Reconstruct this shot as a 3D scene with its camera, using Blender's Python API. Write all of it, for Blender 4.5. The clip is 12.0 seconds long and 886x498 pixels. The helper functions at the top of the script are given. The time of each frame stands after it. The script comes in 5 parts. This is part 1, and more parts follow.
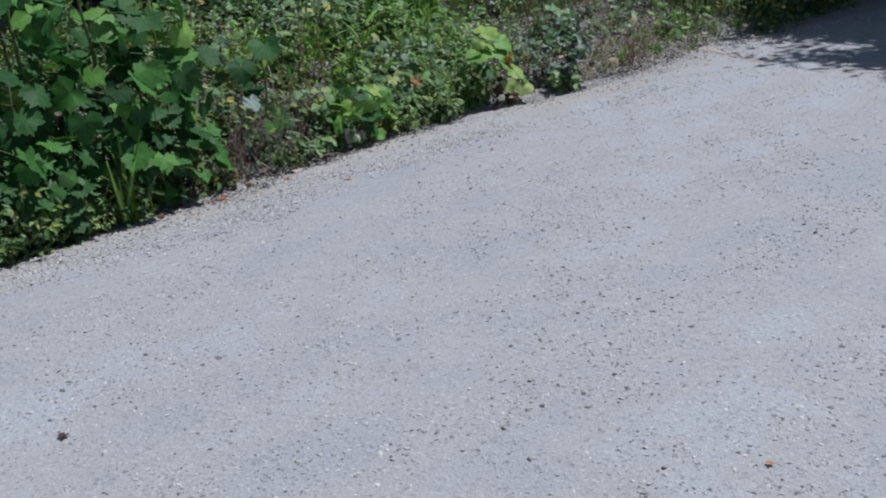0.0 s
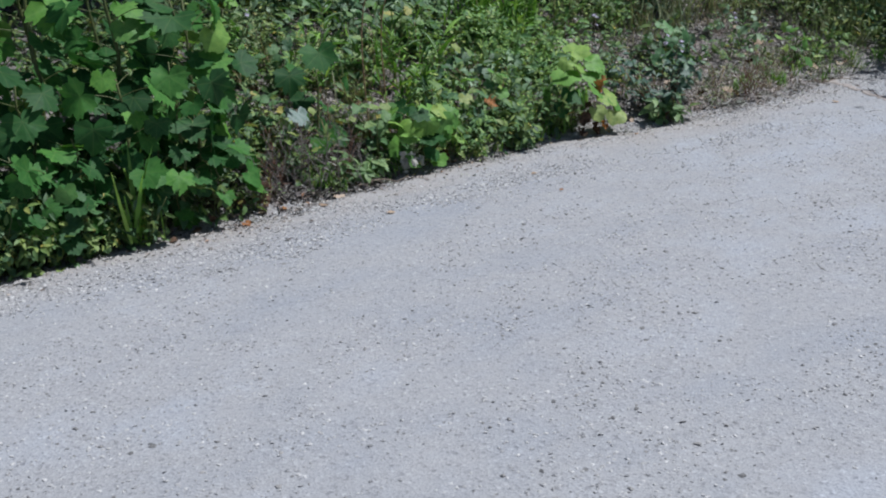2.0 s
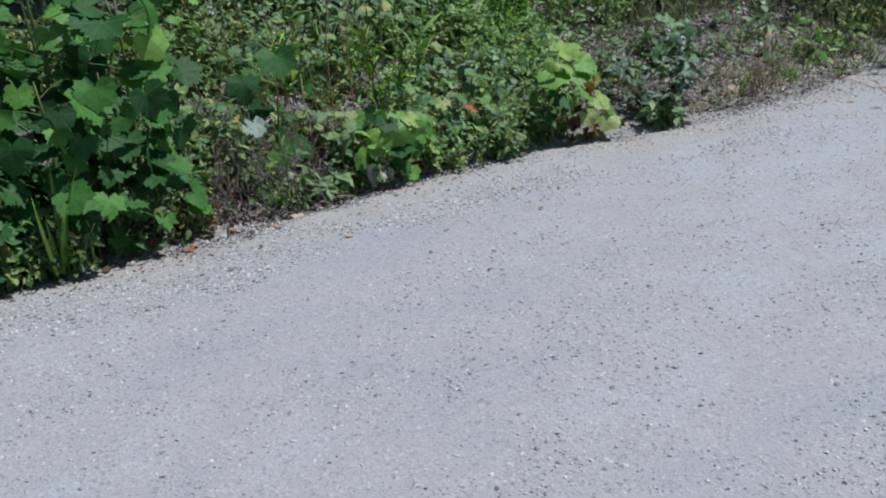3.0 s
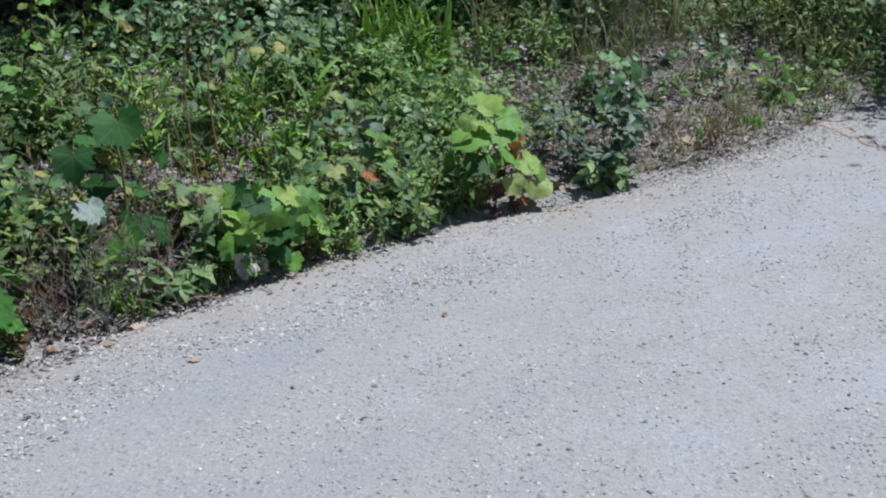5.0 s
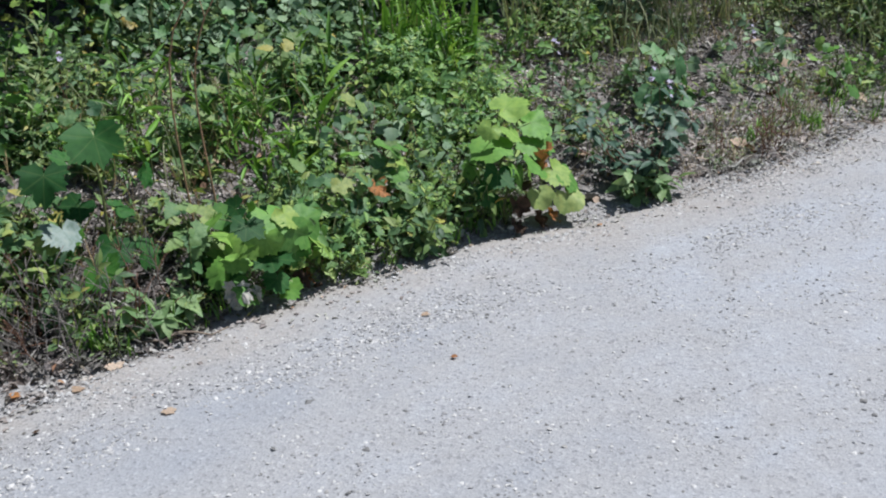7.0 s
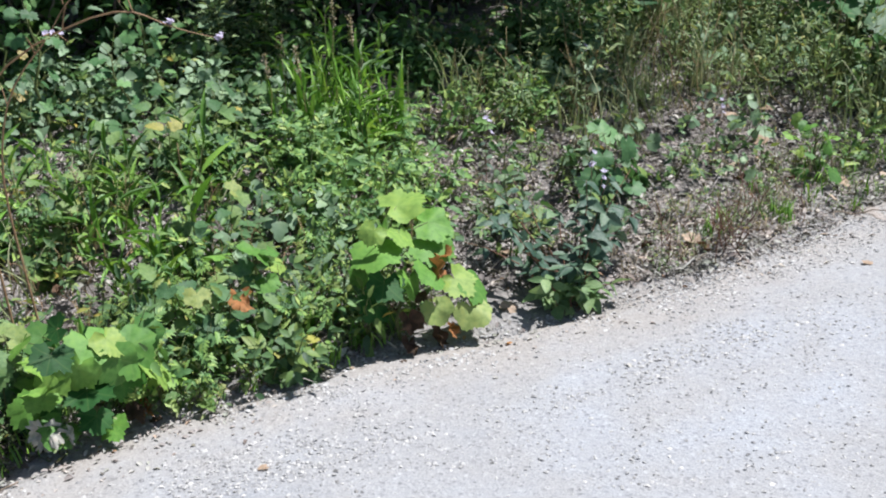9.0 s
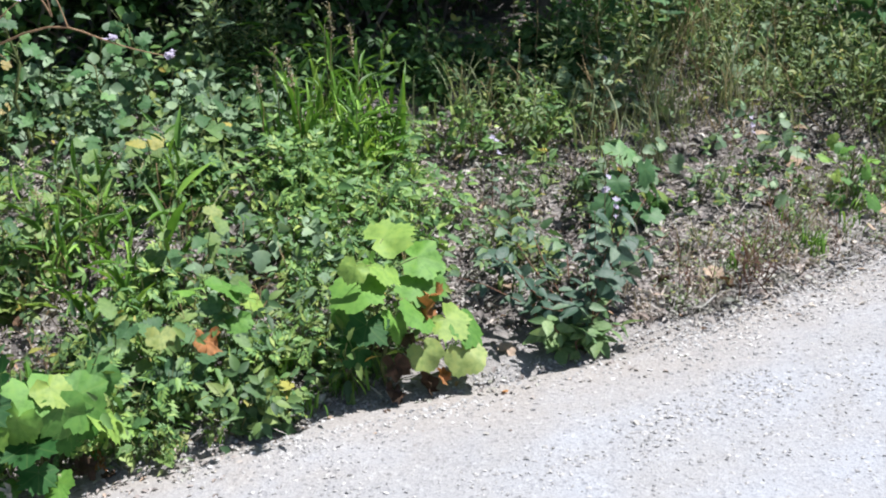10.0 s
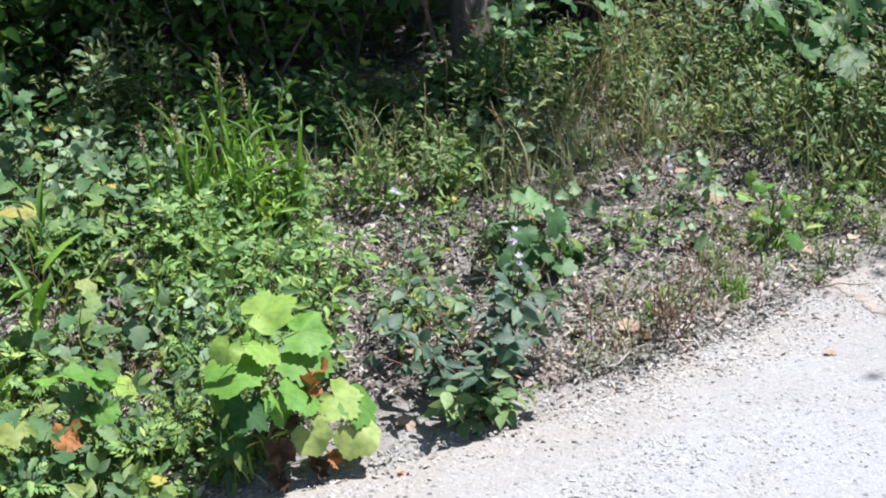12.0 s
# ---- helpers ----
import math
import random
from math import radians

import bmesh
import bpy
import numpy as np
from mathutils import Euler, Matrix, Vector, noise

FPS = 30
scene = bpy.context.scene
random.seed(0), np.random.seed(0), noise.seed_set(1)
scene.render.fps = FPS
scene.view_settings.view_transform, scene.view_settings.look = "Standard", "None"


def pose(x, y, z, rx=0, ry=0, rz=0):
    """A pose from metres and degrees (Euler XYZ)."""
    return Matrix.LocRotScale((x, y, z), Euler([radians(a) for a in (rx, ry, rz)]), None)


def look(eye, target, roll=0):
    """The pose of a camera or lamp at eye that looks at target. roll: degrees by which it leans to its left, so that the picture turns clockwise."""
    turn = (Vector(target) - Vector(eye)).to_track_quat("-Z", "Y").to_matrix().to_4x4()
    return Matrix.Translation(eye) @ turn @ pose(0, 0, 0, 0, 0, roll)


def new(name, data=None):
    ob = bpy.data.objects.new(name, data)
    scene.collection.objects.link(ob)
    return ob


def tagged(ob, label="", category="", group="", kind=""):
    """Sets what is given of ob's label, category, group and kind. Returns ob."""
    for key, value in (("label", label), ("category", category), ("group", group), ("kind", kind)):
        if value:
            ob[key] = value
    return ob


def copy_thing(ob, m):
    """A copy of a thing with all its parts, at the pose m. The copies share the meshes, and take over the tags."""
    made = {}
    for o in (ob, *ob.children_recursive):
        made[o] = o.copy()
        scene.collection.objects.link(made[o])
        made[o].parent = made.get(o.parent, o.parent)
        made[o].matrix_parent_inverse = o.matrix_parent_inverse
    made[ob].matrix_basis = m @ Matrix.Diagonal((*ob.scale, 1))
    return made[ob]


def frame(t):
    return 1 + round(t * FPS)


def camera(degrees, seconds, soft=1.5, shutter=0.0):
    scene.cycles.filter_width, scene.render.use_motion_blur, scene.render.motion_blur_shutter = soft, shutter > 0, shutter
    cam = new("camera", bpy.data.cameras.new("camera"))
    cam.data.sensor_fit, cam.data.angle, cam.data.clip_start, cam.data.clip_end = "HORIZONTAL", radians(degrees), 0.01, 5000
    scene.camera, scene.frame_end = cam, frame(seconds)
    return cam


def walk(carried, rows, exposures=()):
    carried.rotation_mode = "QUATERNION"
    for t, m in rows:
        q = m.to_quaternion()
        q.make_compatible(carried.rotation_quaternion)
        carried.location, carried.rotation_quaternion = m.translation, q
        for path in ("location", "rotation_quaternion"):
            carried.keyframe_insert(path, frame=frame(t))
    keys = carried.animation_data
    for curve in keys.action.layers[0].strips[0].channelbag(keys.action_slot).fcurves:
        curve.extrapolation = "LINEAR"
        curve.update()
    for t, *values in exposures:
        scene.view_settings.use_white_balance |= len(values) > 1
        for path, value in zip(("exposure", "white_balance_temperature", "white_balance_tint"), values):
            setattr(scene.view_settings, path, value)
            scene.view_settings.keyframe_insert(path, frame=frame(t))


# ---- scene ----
cam = camera(46.0, 12.0, soft=2.0)
PATH = [
    (0, (0.298, -0.181, 1.634), (1.668, 1.119, 0.976), -5.5),
    (0.5, (0.518, -0.164, 1.632), (1.873, 1.169, 1.009), -2.3),
    (1, (0.701, -0.073, 1.639), (2.045, 1.278, 1.032), -1.5),
    (1.5, (0.924, 0.021, 1.623), (2.217, 1.407, 0.987), -3.0),
    (2, (1.228, 0.13, 1.609), (2.423, 1.596, 0.96), -3.0),
    (2.5, (1.518, 0.272, 1.619), (2.711, 1.739, 0.97), -2.2),
    (3, (1.822, 0.395, 1.615), (2.975, 1.883, 0.938), -3.7),
    (3.5, (2.18, 0.531, 1.671), (3.349, 2.009, 1.0), -5.0),
    (5.5, (2.938, 1.207, 1.605), (4.146, 2.655, 0.94), -3.5),
    (6, (3.026, 1.278, 1.58), (4.192, 2.755, 0.903), -3.1),
    (6.5, (3.178, 1.295, 1.576), (4.339, 2.775, 0.898), -5.1),
    (7, (3.306, 1.385, 1.625), (4.423, 2.892, 0.933), -4.9),
    (7.5, (3.537, 1.482, 1.612), (4.659, 2.993, 0.934), -6.2),
    (9.5, (4.456, 1.725, 1.61), (5.524, 3.31, 1.02), -4.2),
    (10, (4.63, 1.859, 1.6), (5.661, 3.466, 1.004), -4.7),
    (10.5, (4.84, 1.906, 1.598), (5.883, 3.489, 0.959), -6.7),
    (11, (4.97, 1.957, 1.582), (6.048, 3.5, 0.905), -7.5),
    (11.5, (5.01, 1.992, 1.612), (6.057, 3.586, 1.01), -7.0),
    (12, (4.996, 1.965, 1.62), (6.108, 3.534, 1.071), -6.3),
]
EXPOSURES = [(0, -0.05, 6010, 10), (1.5, 0.02, 6010, 10), (2.5, 0.04, 6010, 10), (3.5, 0.0, 6020, 10), (6, 0.29, 6110, 10), (7.5, 0.36, 6190, 10), (9.5, 0.8, 6350, 11), (11.4, 0.89, 6400, 12), (12.0, 0.97, 6410, 12)]
walk(cam, [(t, look(eye, target, roll)) for t, eye, target, roll in PATH], EXPOSURES)

# ---- light: high summer sun, clear sky ----
SUN = Vector((0.40, -0.22, 0.89)).normalized()
world = bpy.data.worlds.new("world")
scene.world = world
world.use_nodes = True
sky = world.node_tree.nodes.new("ShaderNodeTexSky")
sky.sky_type, sky.sun_disc = "NISHITA", False
sky.sun_elevation, sky.sun_rotation = math.asin(SUN.z), math.atan2(SUN.x, SUN.y)
background = world.node_tree.nodes["Background"]
background.inputs["Strength"].default_value = 0.06
world.node_tree.links.new(sky.outputs["Color"], background.inputs["Color"])
sun_data = bpy.data.lights.new("sun", "SUN")
sun_data.energy, sun_data.angle, sun_data.color = 4.55, radians(0.5), (1.0, 0.98, 0.96)
sun = new("sun", sun_data)
sun.matrix_world = look(SUN * 40, (0, 0, 0))

rng = np.random.default_rng(7)

# ---- materials ----


class Nodes:
    """A short way to write node materials."""

    def __init__(self, name):
        self.mat = bpy.data.materials.new(name)
        self.mat.use_nodes = True
        self.tree = self.mat.node_tree
        self.bsdf = self.tree.nodes["Principled BSDF"]
        self.out = self.tree.nodes["Material Output"]

    def add(self, kind):
        return self.tree.nodes.new(kind)

    def link(self, a, b):
        self.tree.links.new(a, b)

    def value(self, socket, v):
        if hasattr(v, "node"):
            self.link(v, socket)
        else:
            socket.default_value = v

    def math(self, operation, a, b=0.0, clamp=False):
        node = self.add("ShaderNodeMath")
        node.operation, node.use_clamp = operation, clamp
        self.value(node.inputs[0], a)
        self.value(node.inputs[1], b)
        return node.outputs[0]

    def coords(self, which="Object"):
        return self.add("ShaderNodeTexCoord").outputs[which]

    def noise(self, scale, detail=3.0, rough=0.55, vector=None, stretch=None):
        node = self.add("ShaderNodeTexNoise")
        vector = vector or self.coords()
        if stretch:
            mapping = self.add("ShaderNodeMapping")
            mapping.inputs["Scale"].default_value = stretch
            self.link(vector, mapping.inputs["Vector"])
            vector = mapping.outputs[0]
        self.link(vector, node.inputs["Vector"])
        node.inputs["Scale"].default_value, node.inputs["Detail"].default_value = scale, detail
        node.inputs["Roughness"].default_value = rough
        return node.outputs["Fac"]

    def voronoi(self, scale, output="Color", feature="F1"):
        node = self.add("ShaderNodeTexVoronoi")
        node.feature = feature
        self.link(self.coords(), node.inputs["Vector"])
        node.inputs["Scale"].default_value = scale
        return node.outputs[output]

    def ramp(self, fac, stops):
        node = self.add("ShaderNodeValToRGB")
        ramp = node.color_ramp
        while len(ramp.elements) < len(stops):
            ramp.elements.new(0.5)
        for element, (at, colour) in zip(ramp.elements, stops):
            element.position, element.color = at, (*colour, 1)
        self.link(fac, node.inputs["Fac"])
        return node.outputs["Color"]

    def mix(self, fac, a, b, blend="MIX"):
        node = self.add("ShaderNodeMix")
        node.data_type, node.blend_type = "RGBA", blend
        self.value(node.inputs[0], fac)
        self.value(node.inputs[6], a if hasattr(a, "node") else (*a, 1))
        self.value(node.inputs[7], b if hasattr(b, "node") else (*b, 1))
        return node.outputs[2]

    def bump(self, height, strength, distance):
        node = self.add("ShaderNodeBump")
        node.inputs["Strength"].default_value, node.inputs["Distance"].default_value = strength, distance
        self.link(height, node.inputs["Height"])
        self.link(node.outputs[0], self.bsdf.inputs["Normal"])
        return node.outputs[0]

    def random(self, single):
        if single:
            return self.add("ShaderNodeObjectInfo").outputs["Random"]
        return self.add("ShaderNodeNewGeometry").outputs["Random Per Island"]


def leaf_material(name, stops, rough=0.45, through_light=0.28, single=False, veins=False, spots=0.0, gloss=0.38):
    """Leaf: colours vary from leaf to leaf, light shines through the blade."""
    n = Nodes(name)
    colour = n.ramp(n.random(single), stops)
    blotch = n.noise(9.0 if not single else 5.0, 4)
    shade = n.ramp(blotch, [(0.35, (0.72, 0.78, 0.7)), (0.5, (1.0, 1.0, 1.0)), (0.68, (1.2, 1.1, 1.0))])
    colour = n.mix(1.0, colour, shade, "MULTIPLY")
    if veins:
        xyz = n.add("ShaderNodeSeparateXYZ")
        n.link(n.coords(), xyz.inputs[0])
        near = None
        for angle in (0, 52, -52, 105, -105):
            s, c = math.sin(radians(angle)), math.cos(radians(angle))
            off = n.math("ABSOLUTE", n.math("SUBTRACT", n.math("MULTIPLY", xyz.outputs[0], c), n.math("MULTIPLY", xyz.outputs[1], s)))
            along = n.math("ADD", n.math("MULTIPLY", xyz.outputs[0], s), n.math("MULTIPLY", xyz.outputs[1], c))
            off = n.math("ADD", off, n.math("MULTIPLY", n.math("LESS_THAN", along, 0.0), 9.0))
            near = off if near is None else n.math("MINIMUM", near, off)
        line = n.math("SUBTRACT", 1.0, n.math("DIVIDE", near, 0.022), clamp=True)
        colour = n.mix(n.math("MULTIPLY", line, 0.12), colour, (0.30, 0.36, 0.12))
        n.bump(n.math("MINIMUM", near, 0.1), 0.1, 0.03)
    else:
        n.bump(n.noise(60.0, 2), 0.25, 0.004)
    if spots:
        mark = n.math("GREATER_THAN", n.noise(14.0, 2), 1.0 - spots)
        colour = n.mix(n.math("MULTIPLY", mark, 0.8), colour, (0.20, 0.10, 0.03))
    n.link(colour, n.bsdf.inputs["Base Color"])
    n.bsdf.inputs["Roughness"].default_value = rough
    n.bsdf.inputs["Specular IOR Level"].default_value = gloss
    glow = n.add("ShaderNodeBsdfTranslucent")
    n.link(n.mix(1.0, colour, (1.0, 1.0, 0.65), "MULTIPLY"), glow.inputs["Color"])
    blend = n.add("ShaderNodeMixShader")
    blend.inputs[0].default_value = through_light
    n.link(n.bsdf.outputs[0], blend.inputs[1])
    n.link(glow.outputs[0], blend.inputs[2])
    n.link(blend.outputs[0], n.out.inputs["Surface"])
    return n.mat


def plain_material(name, stops, scale, rough=0.85, bump=0.3, depth=0.01, single=False, stretch=None, metal=0.0):
    """Bark, stone, stems: colours by a noise and from piece to piece."""
    n = Nodes(name)
    grain = n.noise(scale, 5, 0.65, stretch=stretch)
    colour = n.ramp(grain, stops)
    shade = n.ramp(n.random(single), [(0.0, (0.55, 0.55, 0.55)), (1.0, (1.25, 1.22, 1.18))])
    n.link(n.mix(1.0, colour, shade, "MULTIPLY"), n.bsdf.inputs["Base Color"])
    n.bsdf.inputs["Roughness"].default_value = rough
    n.bump(n.noise(scale * 3, 4, 0.6, stretch=stretch), bump, depth)
    return n.mat


def gravel_colour(n):
    """Pale crushed stone: wheel tracks, patches, grit and single chips."""
    tracks = n.noise(0.55, 4, 0.6, stretch=(0.35, 1.6, 1.0))
    patch = n.noise(2.3, 4, 0.6)
    tone = n.ramp(n.math("ADD", n.math("MULTIPLY", tracks, 0.6), n.math("MULTIPLY", patch, 0.4)),
                  [(0.34, (0.30, 0.315, 0.345)), (0.5, (0.343, 0.343, 0.35)), (0.64, (0.362, 0.38, 0.415))])
    grit = n.ramp(n.noise(170.0, 3, 0.7), [(0.28, (0.45, 0.45, 0.47)), (0.42, (0.9, 0.9, 0.9)), (0.62, (1.0, 1.0, 1.0)), (0.8, (1.3, 1.3, 1.3))])
    chips = n.ramp(n.voronoi(85.0), [(0.0, (0.62, 0.62, 0.64)), (0.25, (0.95, 0.95, 0.95)), (0.8, (1.05, 1.05, 1.05)), (1.0, (1.3, 1.3, 1.3))])
    return n.mix(1.0, n.mix(1.0, tone, grit, "MULTIPLY"), chips, "MULTIPLY")


def mask(n, name, size, spread):
    """A stored mask with a ragged border."""
    node = n.add("ShaderNodeAttribute")
    node.attribute_name = name
    ragged = n.math("MULTIPLY", n.math("SUBTRACT", n.noise(size, 5, 0.7), 0.5), spread)
    near = n.math("MULTIPLY", node.outputs["Fac"], 3.0, clamp=True)
    return n.math("ADD", node.outputs["Fac"], n.math("MULTIPLY", ragged, near), clamp=True)


def road_material():
    n = Nodes("crushed_limestone")
    dust = mask(n, "dusty", 5.0, 1.2)
    colour = n.mix(dust, gravel_colour(n), n.mix(1.0, gravel_colour(n), (1.02, 0.935, 0.84), "MULTIPLY"))
    n.link(colour, n.bsdf.inputs["Base Color"])
    n.bsdf.inputs["Roughness"].default_value = 0.9
    height = n.math("ADD", n.math("MULTIPLY", n.voronoi(85.0, "Distance"), 0.7), n.noise(150.0, 3, 0.7))
    n.bump(height, 0.5, 0.006)
    return n.mat


def soil_material():
    n = Nodes("leaf_mould_soil")
    colour = n.ramp(n.noise(6.0, 6, 0.7), [(0.3, (0.065, 0.056, 0.051)), (0.5, (0.17, 0.152, 0.143)), (0.7, (0.32, 0.298, 0.284))])
    crumbs = n.ramp(n.voronoi(60.0), [(0.0, (0.5, 0.5, 0.5)), (0.6, (1.0, 1.0, 1.0)), (1.0, (1.5, 1.45, 1.4))])
    colour = n.mix(1.0, colour, crumbs, "MULTIPLY")
    grit = n.mix(1.0, gravel_colour(n), (0.95, 0.89, 0.82), "MULTIPLY")
    n.link(n.mix(mask(n, "gravelly", 4.0, 1.3), colour, grit), n.bsdf.inputs["Base Color"])
    n.bsdf.inputs["Roughness"].default_value = 0.95
    n.bump(n.noise(45.0, 5, 0.7), 0.8, 0.02)
    return n.mat


MAT = {
    "road": road_material(),
    "soil": soil_material(),
    "gravel": plain_material("gravel_stone", [(0.3, (0.31, 0.31, 0.32)), (0.7, (0.54, 0.54, 0.54))], 60, bump=0.2, depth=0.002),
    "dark_gravel": plain_material("dark_gravel_stone", [(0.3, (0.15, 0.15, 0.152)), (0.7, (0.32, 0.314, 0.308))], 60, bump=0.2, depth=0.002),
    "sand": plain_material("sandy_earth", [(0.3, (0.38, 0.335, 0.305)), (0.7, (0.50, 0.45, 0.42))], 40, bump=0.6, depth=0.006),
    "stone": plain_material("pale_stone", [(0.3, (0.42, 0.40, 0.37)), (0.7, (0.68, 0.66, 0.62))], 18, bump=0.5, single=True),
    "bark": plain_material("bark", [(0.3, (0.08, 0.07, 0.062)), (0.7, (0.24, 0.215, 0.19))], 7, bump=0.9, depth=0.03, stretch=(1, 1, 0.18)),
    "twig": plain_material("dry_twig", [(0.3, (0.14, 0.10, 0.075)), (0.7, (0.34, 0.28, 0.22))], 30, single=True),
    "grey_twig": plain_material("weathered_twig", [(0.3, (0.10, 0.09, 0.085)), (0.7, (0.26, 0.235, 0.22))], 30),
    "red_twig": plain_material("red_brown_stem", [(0.3, (0.10, 0.045, 0.03)), (0.7, (0.22, 0.12, 0.075))], 30),
    "stem": plain_material("green_stem", [(0.3, (0.06, 0.09, 0.025)), (0.7, (0.14, 0.16, 0.05))], 25, rough=0.6),
    "tan_stem": plain_material("tan_stem", [(0.3, (0.20, 0.15, 0.07)), (0.7, (0.36, 0.27, 0.13))], 25, rough=0.7),
    "rust_stem": plain_material("rust_stem", [(0.3, (0.22, 0.13, 0.07)), (0.7, (0.36, 0.235, 0.13))], 25, rough=0.7),
    "yellow_leaf": leaf_material("yellow_leaf", [(0.0, (0.190, 0.255, 0.045)), (0.7, (0.313, 0.315, 0.054)), (1.0, (0.340, 0.270, 0.081))], single=True, spots=0.2),
    "fading_leaf": leaf_material("fading_lime_leaf", [(0.0, (0.234, 0.353, 0.096)), (1.0, (0.328, 0.395, 0.136))], rough=0.6, single=True, veins=True, spots=0.18),
    "dried_leaf": leaf_material("grey_dried_leaf", [(0.0, (0.36, 0.35, 0.31)), (1.0, (0.50, 0.48, 0.44))], rough=0.75, through_light=0.12, single=True),
    "web_leaf": leaf_material("whitish_leaf", [(0.0, (0.242, 0.316, 0.287)), (1.0, (0.288, 0.365, 0.337))], single=True),
    "big_leaf": leaf_material("broad_leaf", [(0.0, (0.016, 0.073, 0.018)), (0.5, (0.035, 0.131, 0.027)), (0.85, (0.067, 0.203, 0.035)), (1.0, (0.109, 0.271, 0.038))], rough=0.65, single=True, veins=True, gloss=0.32),
    "mid_leaf": leaf_material("mid_green_leaf", [(0.0, (0.041, 0.107, 0.046)), (0.6, (0.093, 0.216, 0.086)), (1.0, (0.194, 0.365, 0.138))], rough=0.55, single=True, veins=True, gloss=0.35),
    "lime_leaf": leaf_material("lime_leaf", [(0.0, (0.081, 0.203, 0.048)), (0.5, (0.143, 0.320, 0.057)), (0.9, (0.218, 0.381, 0.076)), (1.0, (0.285, 0.396, 0.095))], rough=0.6, single=True, veins=True, spots=0.15),
    "orange_leaf": leaf_material("orange_dead_leaf", [(0.0, (0.33, 0.14, 0.05)), (1.0, (0.5, 0.24, 0.09))], rough=0.7, single=True, spots=0.3),
    "brown_leaf": leaf_material("brown_dead_leaf", [(0.0, (0.052, 0.031, 0.020)), (1.0, (0.133, 0.077, 0.046))], rough=0.8, through_light=0.15, single=True),
    "tan_leaf": leaf_material("tan_dead_leaf", [(0.0, (0.36, 0.26, 0.19)), (1.0, (0.52, 0.41, 0.33))], rough=0.8, through_light=0.15, single=True, spots=0.3),
    "litter": leaf_material("leaf_litter", [(0.0, (0.149, 0.128, 0.121)), (0.35, (0.288, 0.260, 0.251)), (0.7, (0.391, 0.363, 0.349)), (0.97, (0.502, 0.484, 0.456)), (1.0, (0.409, 0.233, 0.130))], rough=0.85, through_light=0.1),
    "dark_litter": leaf_material("dark_leaf_litter", [(0.0, (0.047, 0.039, 0.037)), (0.4, (0.130, 0.113, 0.110)), (0.8, (0.251, 0.229, 0.219)), (0.97, (0.391, 0.372, 0.344)), (1.0, (0.279, 0.149, 0.084))], rough=0.8, through_light=0.1),
    "herb": leaf_material("herb_leaf", [(0.0, (0.046, 0.097, 0.044)), (0.35, (0.095, 0.185, 0.072)), (0.7, (0.169, 0.265, 0.075)), (0.97, (0.279, 0.343, 0.098)), (1.0, (0.471, 0.352, 0.075))], rough=0.55),
    "heart_leaf": leaf_material("heart_leaf", [(0.0, (0.047, 0.118, 0.055)), (0.5, (0.106, 0.214, 0.082)), (0.97, (0.234, 0.327, 0.101)), (1.0, (0.447, 0.354, 0.086))], rough=0.55, single=True),
    "bright_herb": leaf_material("bright_herb_leaf", [(0.0, (0.090, 0.195, 0.072)), (0.4, (0.166, 0.307, 0.100)), (0.75, (0.243, 0.396, 0.100)), (1.0, (0.374, 0.485, 0.143))], rough=0.55),
    "dark_herb": leaf_material("dark_bush_leaf", [(0.0, (0.044, 0.093, 0.069)), (0.7, (0.082, 0.147, 0.099)), (1.0, (0.177, 0.270, 0.153))], rough=0.45, through_light=0.2, single=True),
    "pale_leaf": leaf_material("pale_weed_leaf", [(0.0, (0.114, 0.216, 0.085)), (1.0, (0.264, 0.378, 0.17))], rough=0.5, single=True),
    "grey_herb": leaf_material("grey_green_leaf", [(0.0, (0.112, 0.188, 0.111)), (1.0, (0.279, 0.409, 0.244))], rough=0.55),
    "yellow_weed": leaf_material("yellow_green_weed_leaf", [(0.0, (0.112, 0.182, 0.087)), (0.5, (0.219, 0.312, 0.144)), (0.95, (0.344, 0.409, 0.203)), (1.0, (0.502, 0.465, 0.167))], rough=0.65, through_light=0.4),
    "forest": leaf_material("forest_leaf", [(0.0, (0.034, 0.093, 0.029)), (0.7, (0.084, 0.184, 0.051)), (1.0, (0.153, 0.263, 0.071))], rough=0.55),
    "grass": leaf_material("grass_blade", [(0.0, (0.054, 0.134, 0.020)), (0.7, (0.167, 0.359, 0.052)), (1.0, (0.355, 0.552, 0.113))], rough=0.5),
    "dry_grass": leaf_material("dry_grass_blade", [(0.0, (0.26, 0.22, 0.16)), (1.0, (0.46, 0.41, 0.32))], rough=0.7),
    "pale_grass": leaf_material("pale_grass_blade", [(0.0, (0.158, 0.205, 0.093)), (0.6, (0.288, 0.335, 0.167)), (1.0, (0.428, 0.428, 0.279))], rough=0.6),
    "petal": leaf_material("lavender_petal", [(0.0, (0.45, 0.38, 0.62)), (1.0, (0.66, 0.62, 0.78))], rough=0.6),
}

# ---- shape of the land ----
EDGE_X = [-200, -30, -4, 0, 2.5, 3.1, 3.7, 4.5, 5.3, 5.9, 6.4, 7.1, 7.9, 8.8, 9.4, 9.95, 11, 13, 18, 30, 200]
EDGE_Y = [30, 6.5, 5.3, 5.1, 5.0, 5.0, 4.88, 4.97, 4.98, 4.88, 4.74, 4.62, 4.58, 4.62, 4.64, 4.28, 4.15, 3.7, 1.8, -8, -160]
BANK_D = [0, 0.3, 1.35, 2.3, 3.5, 6, 40, 300]
BANK_Z = [0, 0.05, 0.35, 0.6, 0.85, 1.1, 2.5, 6.0]


